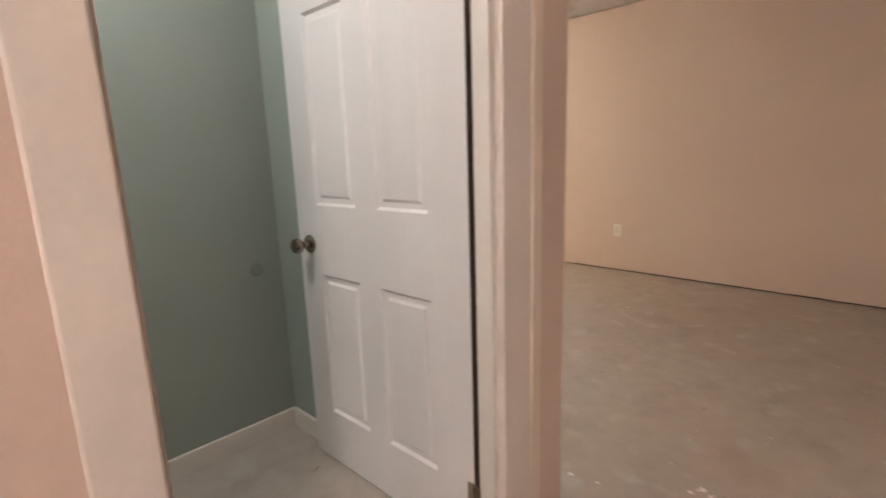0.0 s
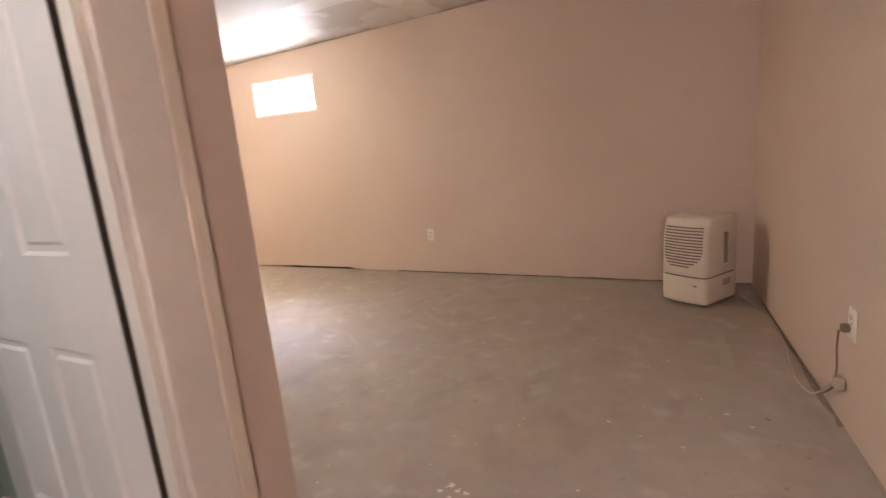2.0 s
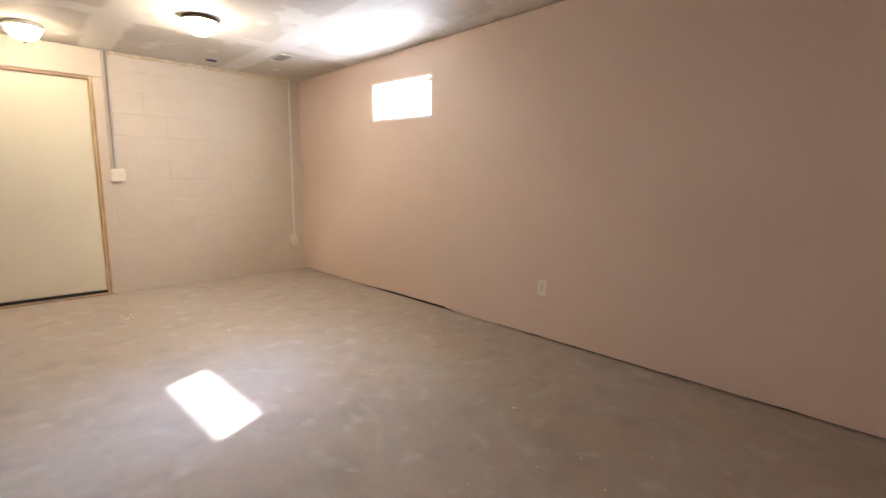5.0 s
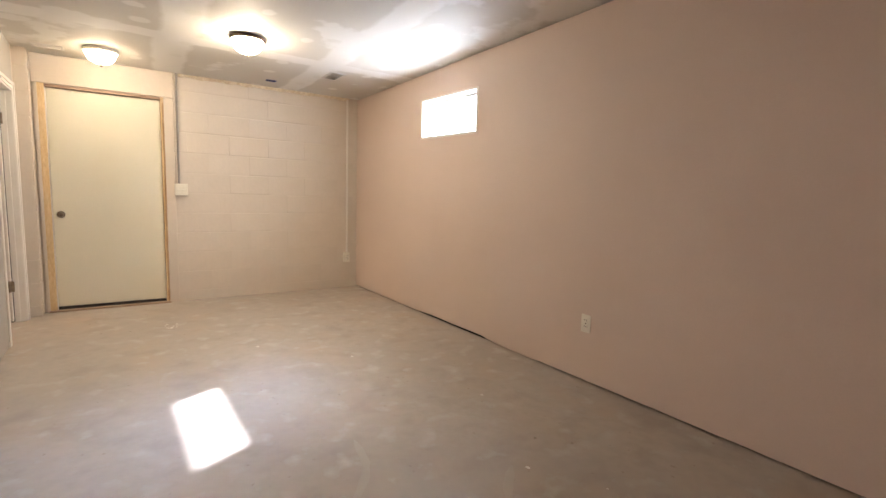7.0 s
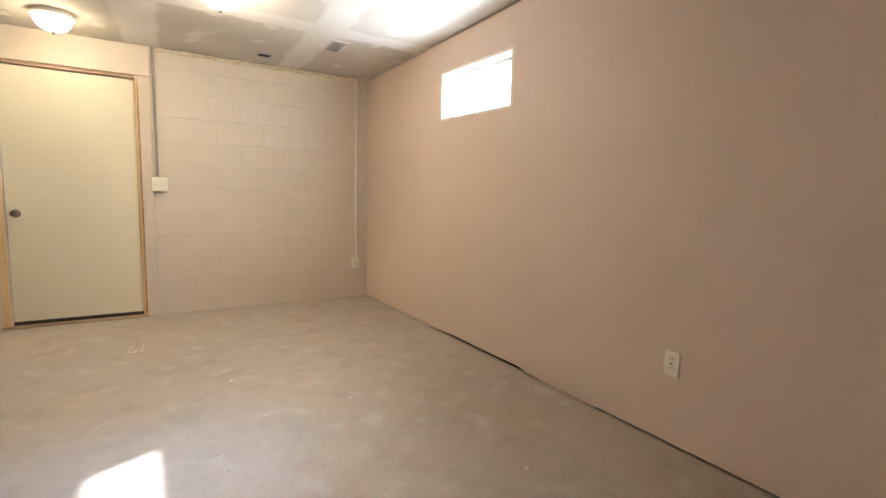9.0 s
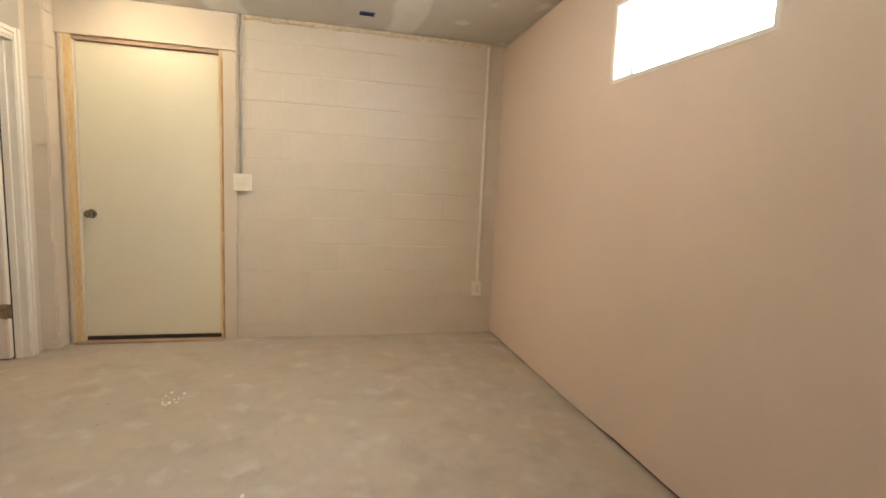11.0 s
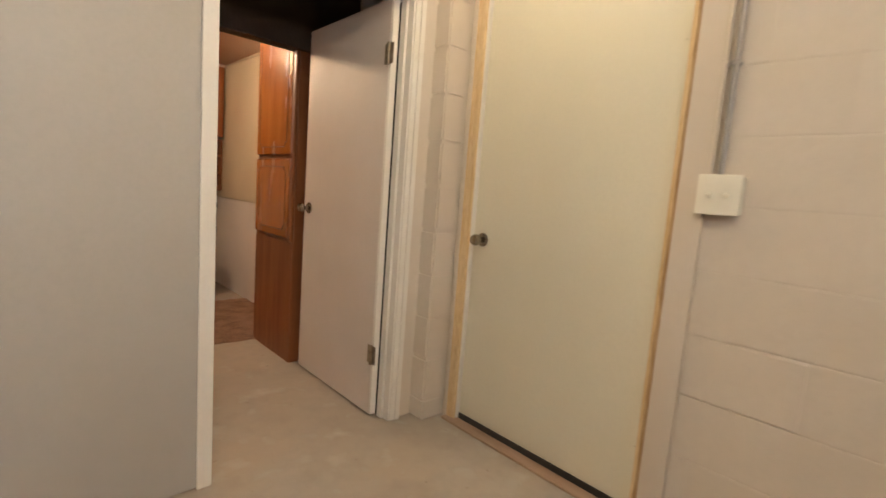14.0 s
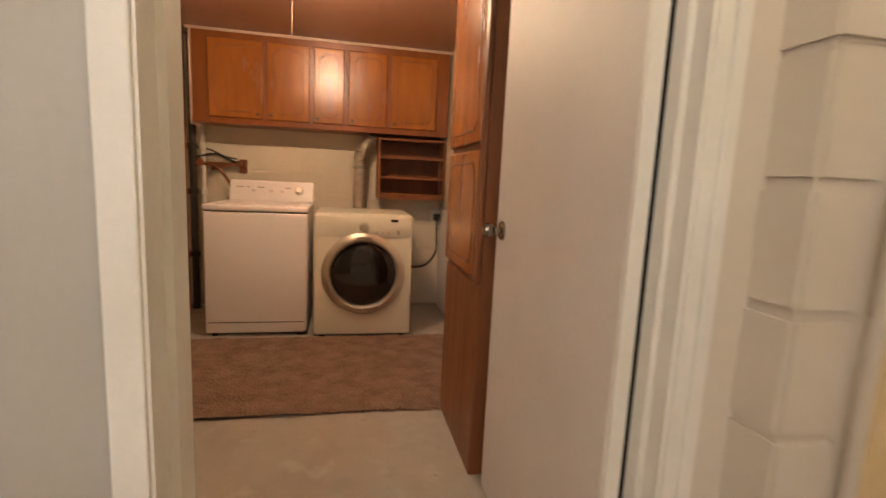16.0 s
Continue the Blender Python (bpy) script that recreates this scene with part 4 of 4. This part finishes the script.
def cabinet_door(parent, x0, x1, z0, z1, y, name="door", knob=None, normal=-1):
    """A raised slab door with rounded edges, a routed line and a small pull; faces local -y."""
    bm = boxed(x0, x1, y - 0.018, y, z0, z1, bevel=0.006, seg=2)
    d = part(name, bm, "cabinet", parent)
    # dark stained lip; its colour also paints the shade round the door
    part("lip", boxed(x0 - 0.004, x1 + 0.004, y - 0.007, y - 0.0003, z0 - 0.004, z1 + 0.004, bevel=0.002), "groove", d, "rebate edge coloured dark for stain and shade round the door")
    w, h, cx, cz = x1 - x0, z1 - z0, (x0 + x1) / 2, (z0 + z1) / 2
    pts = routed_line(w, h, 0.045, 0.028, y)
    path = [(cx + a, y - 0.018, cz + b) for a, b in pts]
    part("routed_groove", tube(bmesh.new(), path + [path[0]], 0.0032, 6, False), "groove", d, "dark routed line")
    if knob:
        prof = [(0, 0), (0.007, 0), (0.006, 0.010), (0.013, 0.016), (0.012, 0.022), (0, 0.025)]
        part("pull", lathe(bmesh.new(), prof, 14, Matrix.Translation((knob[0], y - 0.018, knob[1])) @ Matrix.Rotation(radians(90), 4, "X")), "bronze", d, "small bronze pull", smooth=True)
    return d


# wall cabinets face +y: built facing local -y and turned round
CZ0, CZ1 = 1.474, 2.126
wc = thing("wall_cabinet", pose(1.96, -6.36, 0, 0, 0, 180), "honey-stained oak wall cabinet run with five doors", "cabinet")
part("body", boxed(0.0, 1.92, 0.0, 0.298, CZ0, CZ1, bevel=0.002), "cabinet_frame", wc)
edges = ((0.115, 0.49), (0.525, 0.83), (0.865, 1.09), (1.125, 1.42), (1.455, 1.82))
for i, (a, b) in enumerate(edges):
    cabinet_door(wc, a, b, CZ0 + 0.045, CZ1 - 0.05, -0.001, knob=((b - 0.03) if i == 0 else (a + 0.03), CZ0 + 0.075))
structure("ceiling_trim", boxed(-0.05, 2.0, -6.385, -6.36, CZ1 + 0.001, 2.147, bevel=0.003), "panel_pink", "pale trim strip above the wall cabinets", "trim")
part("side_strip", boxed(-0.014, -0.002, -0.010, 0.298, CZ0 - 0.02, 2.124), "panel_pink", wc, "pale side strip")

sh = thing("open_shelf", pose(0.59, -6.42, 0, 0, 0, 180), "open brown wooden shelf unit under the wall cabinet", "shelf")
SZ0, SZ1 = 0.955, 1.45
part("side_panel", boxed(0.0, 0.018, 0, 0.235, SZ0, SZ1), "cabinet_dark", sh)
part("side_panel", boxed(0.545, 0.563, 0, 0.235, SZ0, SZ1), "cabinet_dark", sh)
part("back_panel", boxed(0.018, 0.545, 0.225, 0.235, SZ0, SZ1), "cabinet_dark", sh)
for z in (SZ0, 1.12, 1.285, SZ1 - 0.018):
    part("shelf_board", boxed(0.018, 0.545, 0.0, 0.225, z, z + 0.018, bevel=0.001), "cabinet_dark", sh)
part("bottom_rail", boxed(0.018, 0.545, -0.002, 0.0, SZ0 + 0.019, SZ0 + 0.05), "cabinet_dark", sh)

# tall cabinet beside the door; faces east
tc = thing("tall_cabinet", pose(0.354, -4.10, 0, 0, 0, 90), "tall honey-stained cabinet with two doors beside the open door", "cabinet")
TW = 0.565
# local x runs along world +y, so the unit spans local x from -TW to 0
part("body", boxed(-TW, 0.0, 0.0, 0.355, 0.0, 2.10, bevel=0.002), "cabinet_dark", tc)
part("base_panel", boxed(-TW + 0.004, -0.004, -0.006, -0.0005, 0.0, 0.74), "cabinet_dark", tc, "plain plywood lower panel")
cabinet_door(tc, -TW + 0.012, -0.055, 1.265, 2.02, -0.001)
cabinet_door(tc, -TW + 0.012, -0.055, 0.765, 1.235, -0.001)
part("corner_post", boxed(-0.045, 0.0, -0.02, -0.001, 0.745, 2.10, bevel=0.005), "cabinet_dark", tc, "dark corner moulding")

# washer
ws = thing("washing_machine", pose(1.425, -5.80, 0, 0, 0, 180), "white top-loading washing machine with slanted console", "washing machine")
part("body", boxed(-0.33, 0.33, 0.0, 0.64, 0.025, 0.855, bevel=0.012, seg=3), "enamel", ws, smooth=True)
part("toe_seam", boxed(-0.31, 0.31, -0.0015, 0.004, 0.098, 0.104), "slot", ws)
part("top", boxed(-0.335, 0.335, -0.006, 0.645, 0.862, 0.90, bevel=0.012, seg=3), "enamel", ws, smooth=True)
part("top_seam", boxed(-0.322, 0.322, 0.004, 0.63, 0.855, 0.862), "slot", ws)
part("lid", boxed(-0.26, 0.26, 0.05, 0.45, 0.900, 0.908, bevel=0.003), "enamel", ws)
bm = bmesh.new()
prof = [(0.50, 0.90), (0.645, 0.90), (0.645, 1.045), (0.60, 1.06), (0.57, 1.055), (0.515, 0.925)]
a = [bm.verts.new((-0.285, y, z)) for y, z in prof]
b = [bm.verts.new((0.33, y, z)) for y, z in prof]
bm.faces.new(a)
bm.faces.new(b[::-1])
for i in range(len(prof)):
    bm.faces.new((a[i], b[i], b[(i + 1) % len(prof)], a[(i + 1) % len(prof)]))
bmesh.ops.bevel(bm, geom=list(bm.edges), offset=0.008, segments=2, affect="EDGES")
con = part("console", bm, "enamel", ws, smooth=True)
slope = Matrix.Translation((0.04, 0.543, 0.99)) @ Matrix.Rotation(radians(90 - 23), 4, "X")
part("dial", lathe(bmesh.new(), [(0, 0), (0.036, 0), (0.036, 0.004), (0.027, 0.006), (0.024, 0.026), (0.020, 0.030), (0, 0.030)], 28, slope @ Matrix.Translation((0.185, 0, 0))), "chrome", con, "round timer dial", smooth=True)
for x in (-0.15, -0.02, 0.06):
    part("selector", lathe(bmesh.new(), [(0, 0), (0.015, 0), (0.013, 0.014), (0, 0.016)], 18, slope @ Matrix.Translation((x, 0, 0))), "enamel", con, smooth=True)
for x, w in ((-0.25, 0.05), (-0.19, 0.02), (-0.1, 0.05), (0.1, 0.04)):
    bm = boxed(-w / 2, w / 2, -0.004, 0.004, 0.0, 0.0015)
    bm.transform(slope @ Matrix.Translation((x, 0.02, 0)))
    part("marking", bm, "grey", con)
for x in (-0.28, 0.28):
    for y in (0.05, 0.58):
        part("foot", lathe(bmesh.new(), [(0, 0), (0.02, 0), (0.02, 0.03), (0, 0.03)], 12, Matrix.Translation((x, y, 0.0))), "rubber", ws)

# dryer
dr = thing("tumble_dryer", pose(0.713, -5.74, 0, 0, 0, 180), "ivory front-loading dryer with silver ringed round door", "tumble dryer")
part("body", boxed(-0.335, 0.335, 0.0, 0.66, 0.02, 0.864, bevel=0.014, seg=3), "enamel_warm", dr, smooth=True)
part("control_panel", boxed(-0.325, 0.325, -0.006, 0.004, 0.715, 0.852, bevel=0.004, seg=2), "enamel_warm", dr, "ivory control panel", smooth=True)
part("top", boxed(-0.325, 0.325, 0.03, 0.65, 0.860, 0.872, bevel=0.004), "enamel_warm", dr)
front = Matrix.Translation((0, 0, 0.46)) @ Matrix.Rotation(radians(90), 4, "X")
ring = [(0.305, -0.004), (0.305, 0.012), (0.292, 0.026), (0.27, 0.036), (0.258, 0.040), (0.244, 0.034), (0.236, 0.018)]
dd = part("door", lathe(bmesh.new(), [(r * 0.935, z) for r, z in ring], 56, front), "chrome", dr, "silver round door ring", smooth=True)
part("door_glass", lathe(bmesh.new(), [(0.222, 0.012), (0.205, 0.022), (0.16, 0.032), (0.08, 0.038), (0, 0.040)], 48, front), "black_glass", dd, "dark convex door glass", smooth=True)
part("handle", boxed(-0.05, 0.05, -0.045, -0.030, 0.705, 0.725, bevel=0.006, seg=2), "chrome", dd)
part("dial", lathe(bmesh.new(), [(0, 0), (0.034, 0), (0.033, 0.006), (0.026, 0.010), (0.023, 0.028), (0, 0.030)], 28, Matrix.Translation((0.0, -0.006, 0.782)) @ Matrix.Rotation(radians(90), 4, "X")), "chrome", dr, "silver dial", smooth=True)
part("display", boxed(0.180, 0.230, -0.008, -0.005, 0.822, 0.840), "black_glass", dr, "small dark display")
for x in (0.08, 0.12, 0.16):
    part("button", boxed(x, x + 0.012, -0.009, -0.006, 0.735, 0.755, bevel=0.002), "chrome", dr)
part("button", boxed(0.225, 0.24, -0.010, -0.006, 0.735, 0.765, bevel=0.003), "grey", dr)
for x in (-0.28, 0.28):
    for y in (0.05, 0.58):
        part("foot", lathe(bmesh.new(), [(0, 0), (0.02, 0), (0.02, 0.024), (0, 0.024)], 12, Matrix.Translation((x, y, 0.0))), "rubber", dr)

# exhaust duct behind the dryer
du = thing("exhaust_duct", pose(0.735, -6.51, 0.0), "crinkled aluminium dryer duct bending up behind the dryer", "duct")
path = smooth_path([(0, 0, 0.60), (0, 0, 0.9), (0.0, 0, 1.20), (-0.005, 0, 1.30), (-0.045, 0, 1.39), (-0.10, 0.0, 1.45)], 16)
rad = [0.052 + (0.004 * math.sin(i * 2.2) if i > 32 else 0.0) for i in range(len(path))]
part("pipe", tube(bmesh.new(), path, rad, 24), "alu", du, smooth=True)
part("clamp", tube(bmesh.new(), [(0, 0, 1.19), (0, 0, 1.215)], 0.058, 24), "grey", du, "metal clamp band")

# dryer cord and wall outlet
rc = thing("range_outlet", pose(0.05, LB, 0.80, 0, 0, 180), "cream surface outlet with a black dryer plug", "outlet")
part("surface_box", boxed(-0.045, 0.045, -0.05, 0.0, -0.05, 0.06, bevel=0.005), "plastic", rc)
part("plug", boxed(-0.03, 0.03, -0.085, -0.05, -0.03, 0.03, bevel=0.008, seg=2), "rubber", rc, "black plug")
dc = thing("dryer_cord", pose(0.0, -6.58, 0.0), "black sagging dryer cord", "power cord")
part("cord", tube(bmesh.new(), smooth_path([(0.05, 0.0, 0.78), (0.06, 0.06, 0.66), (0.07, 0.12, 0.52), (0.16, 0.2, 0.42), (0.29, 0.25, 0.40), (0.42, 0.16, 0.42)]), 0.009, 10), "rubber", dc, smooth=True)

# pull-chain bulb on the laundry ceiling
pl = thing("ceiling_bulb", pose(1.015, -5.05, 2.149), "bare lit bulb in a white ceiling holder with pull cord", "ceiling lamp")
part("holder", lathe(bmesh.new(), [(0, 0), (0.055, 0), (0.055, -0.010), (0.03, -0.02), (0.025, -0.03), (0, -0.03)], 24), "enamel", pl, smooth=True)
part("bulb", lathe(bmesh.new(), [(0, -0.03), (0.016, -0.03), (0.02, -0.042), (0.042, -0.065), (0.047, -0.085), (0.040, -0.11), (0.02, -0.126), (0, -0.13)], 24), "bulb", pl, "lit round bulb", smooth=True)
part("pull_cord", tube(bmesh.new(), [(0.05, 0, -0.008), (0.095, 0.0, -0.06), (0.10, 0.0, -0.20), (0.10, 0.0, -0.36)], 0.0022, 6), "wire", pl, "thin pull cord")

# pipes and rusty brackets beside the washer
PX = 1.99
for dx, dy, r, mat_, z1, lab in ((0.03, 0.05, 0.028, "pipe_dark", 2.14, "blackened vertical waste pipe"), (-0.035, 0.02, 0.016, "trim", 1.50, "white vertical water pipe"),
                                 (0.08, 0.10, 0.02, "copper", 2.14, "rusty orange vertical pipe")):
    ob = thing("pipe", pose(PX + dx, LB + 0.06 + dy, 0), lab, "pipe", "pipes beside the washer")
    part("tube", tube(bmesh.new(), [(0, 0, 0), (0, 0, z1)], r, 14), mat_, ob, smooth=True)
    for z in (0.45, 0.95, 1.30):
        part("collar", lathe(bmesh.new(), [(r, z - 0.025), (r + 0.008, z - 0.02), (r + 0.008, z + 0.02), (r, z + 0.025)], 14), mat_, ob, smooth=True)
    if mat_ == "trim":
        part("valve", tube(bmesh.new(), [(0, 0.02, 1.18), (-0.0, 0.09, 1.18)], 0.012, 10), "copper", ob, "rusty valve stem")
        part("valve_wheel", lathe(bmesh.new(), [(0, -0.006), (0.028, -0.006), (0.03, 0), (0.028, 0.006), (0, 0.006)], 16, Matrix.Translation((0, 0.09, 1.18)) @ Matrix.Rotation(radians(90), 4, "X")), "copper", ob)
br = thing("wall_bracket", pose(1.80, LB, 1.16), "rust-orange metal wall bracket with hanging hoses", "bracket")
part("arm", boxed(-0.16, 0.20, 0.02, 0.055, 0.0, 0.03, bevel=0.003), "copper", br)
bm = boxed(-0.13, 0.10, 0.05, 0.085, -0.015, 0.02, bevel=0.003)
bm.transform(Matrix.Rotation(radians(14), 4, "Y"))
part("arm", bm, "copper", br)
part("plate", boxed(-0.16, -0.10, 0.0, 0.02, -0.05, 0.06, bevel=0.003), "copper", br)
hz = thing("washer_hoses", pose(1.80, LB, 0), "dark looping washer hoses on the wall", "hose")
part("hose", tube(bmesh.new(), smooth_path([(0.20, 0.08, 1.22), (0.06, 0.10, 1.25), (-0.04, 0.10, 1.21), (-0.10, 0.10, 1.19)]), 0.010, 10), "rubber", hz, smooth=True)
part("hose", tube(bmesh.new(), smooth_path([(0.20, 0.09, 1.17), (0.08, 0.11, 1.16), (0.0, 0.12, 1.10), (-0.06, 0.12, 0.98), (-0.02, 0.14, 0.85)]), 0.011, 10), "copper", hz, smooth=True)
part("hose", tube(bmesh.new(), smooth_path([(0.20, 0.07, 1.30), (0.10, 0.06, 1.28), (0.0, 0.05, 1.235), (-0.09, 0.04, 1.22)]), 0.006, 8), "rubber", hz, smooth=True)

# cable up the laundry corner
wr = thing("cable", pose(0.03, -6.62, 0.0), "thin pale cable clipped along the laundry corner", "cable")
part("cable_run", tube(bmesh.new(), smooth_path([(0.0, 0.03, 0.86), (0.02, 0.05, 1.2), (0.0, 0.04, 1.4), (0.015, 0.06, 1.7), (0.0, 0.05, 2.10), (0.0, 0.5, 2.135), (0.0, 1.2, 2.12), (0.0, 1.9, 2.14)]), 0.005, 8), "wire", wr, smooth=True)

# carpet remnant in front of the machines
bm = bmesh.new()
NX, NY = 120, 80
cg = []
for j in range(NY + 1):
    row = []
    for i in range(NX + 1):
        x = 0.026 + (LE - 0.01 - 0.026) * i / NX
        y = -5.73 + (5.73 - 4.625) * j / NY
        if j == NY:
            y += 0.012 * noise.noise((x * 14, 1, 1)) + 0.010 * noise.noise((x * 50, 4, 1)) + max(0, x - 0.385) * -0.06
        z = 0.014 + 0.010 * noise.noise((x * 34, y * 34, 0)) + 0.004 * noise.noise((x * 9, y * 9, 2))
        if j == NY:
            z = 0.0
        row.append(bm.verts.new((x, y, max(0.0005, z))))
    cg.append(row)
for j in range(NY):
    for i in range(NX):
        bm.faces.new((cg[j][i], cg[j][i + 1], cg[j + 1][i + 1], cg[j + 1][i]))
tagged(part("carpet", bm, "carpet", smooth=True), "brown matted carpet remnant with a frayed edge", "carpet")

# ---- block walls, laid last ----


def block_wall(name, u0, u1, z1, place, material, label, hole=None, core=None, seed=3, patch=None):
    """Courses of blocks 406 x 203 in running bond; place(u, out, z) gives the world point."""
    random.seed(seed)
    wall = structure(name, core, material, label, "wall")
    BW, BH, Z0 = 0.4064, 0.2062, 0.311 - 0.2062 * 1.0
    meshes = {}
    z = Z0 - BH
    k = 0
    while z < z1 - 0.01:
        a = u0 - (BW / 2 if k % 2 else 0)
        while a < u1 - 0.005:
            b0, b1 = max(a, u0), min(a + BW, u1)
            c0, c1 = max(z, 0.0), min(z + BH, z1)
            a += BW
            spans = [(b0, b1, c0, c1)]
            if hole and b1 > hole[0] and b0 < hole[1] and c0 < hole[2]:
                spans = []
                if b0 < hole[0] - 0.02:
                    spans.append((b0, hole[0], c0, c1))
                if b1 > hole[1] + 0.02:
                    spans.append((hole[1], b1, c0, c1))
                if c1 > hole[2] + 0.02:
                    spans.append((max(b0, hole[0]), min(b1, hole[1]), hole[2], c1))
            for p0, p1, q0, q1 in spans:
                if p1 - p0 < 0.02 or q1 - q0 < 0.015:
                    continue
                skin = "block_patch" if patch and patch[0] < (p0 + p1) / 2 < patch[1] and patch[2] < (q0 + q1) / 2 < patch[3] else material
                key = (round(p1 - p0, 3), round(q1 - q0, 3), random.randrange(4), skin)
                if key not in meshes:
                    w, h = p1 - p0, q1 - q0
                    g = (0.0004, 0.0003, 0.0012, 0.0003)[key[2]]
                    e = (0.005, 0.007, 0.007, 0.006)[key[2]]
                    s = (0.0, 0.0, 0.12, 0.0)[key[2]]
                    pr = (0.0026, 0.0034, 0.0048, 0.0029)[key[2]]
                    bm = bmesh.new()
                    xs = (g, g + e, w - g - e, w - g)
                    o = place(0, 0, 0)
                    vs = []
                    for u, v, out in ((g * s, g, -0.002), (w - g * s, g, -0.002), (w - g * s, h - g, -0.002), (g * s, h - g, -0.002),
                                      (g * s, g, 0.002), (w - g * s, g, 0.002), (w - g * s, h - g, 0.002), (g * s, h - g, 0.002),
                                      (e * s, g + e, pr), (w - e * s, g + e, pr), (w - e * s, h - g - e, pr), (e * s, h - g - e, pr)):
                        vs.append(bm.verts.new(place(u, out - 0.002, v) - o))
                    for s in (0, 4):
                        for i in range(4):
                            j = (i + 1) % 4
                            bm.faces.new((vs[s + i], vs[s + j], vs[s + 4 + j], vs[s + 4 + i]))
                    bm.faces.new(vs[8:12])
                    bm.normal_update()
                    f = bm.faces[:] if False else list(bm.faces)
                    if f[-1].normal.dot(place(0, 1, 0) - o) < 0:
                        bmesh.ops.reverse_faces(bm, faces=f)
                    me = bpy.data.meshes.new("block")
                    bm.to_mesh(me)
                    bm.free()
                    me.materials.append(M[key[3]])
                    meshes[key] = me
                ob = new("block", meshes[key])
                ob.location = place(p0, random.uniform(-0.0006, 0.0006), q0)
                ob.parent = wall
        z += BH
        k += 1
    return wall


core = boxed(-0.2, -0.004, -6.8, DY0 - 0.056, 0, 2.5)
box(core, -0.2, -0.004, DY1 + 0.031, 0.0, 0, 2.5)
box(core, -0.2, -0.004, DY0 - 0.056, DY1 + 0.031, DZ1 + 0.031, 2.5)
block_wall("wall_west", -3.10, 0.0, CEIL, lambda u, o, z: Vector((o, u, z)), "block", "painted concrete block wall with faint joints", hole=(DY0 - 0.056, DY1 + 0.031, DZ1 + 0.031), core=core, patch=(-1.1, -0.62, 1.5, 2.0))
# block pier between the cream door and the laundry doorway
core = boxed(0.0, 0.142, -3.30, -3.086, 0, CEIL)
box(core, 0.142, LX0 - 0.019, -3.30, south(0.2) - 0.001, 0, CEIL)
pier = structure("wall_pier", core, "block", "painted concrete block pier beside the laundry doorway", "wall")
random.seed(21)
for k in range(12):
    z0, z1 = max(0.001, 0.311 + 0.2062 * (k - 2)), min(CEIL - 0.002, 0.311 + 0.2062 * (k - 1))
    if z1 - z0 < 0.03:
        continue
    j1, j2 = random.uniform(-0.0015, 0.0015), random.uniform(-0.0015, 0.0015)
    bm = bmesh.new()
    g = random.choice((0.0016, 0.0028, 0.004))
    prism(bm, [(0.028, -3.20), (0.149 + j1, -3.20), (0.149 + j1, -3.079 + j2), (0.028, -3.079 + j2)], z0 + g, z1 - g)
    bmesh.ops.bevel(bm, geom=list(bm.edges), offset=random.uniform(0.006, 0.010), segments=2, affect="EDGES")
    part("block", bm, "block", pier)
block_wall("wall_laundry_back", 0.0, LE, 2.14, lambda u, o, z: Vector((u, LB + o - 0.004, z)), "laundry_block", "ivory painted block wall behind the machines",
           core=boxed(-0.2, LE + 0.1, LB - 0.1, LB - 0.0085, 0, 2.3), seed=11)
structure("wall_outer_back", boxed(-0.35, 5.0, -7.1, -6.9, 0, 2.5), "dark", "plain closing wall behind the laundry", "wall")
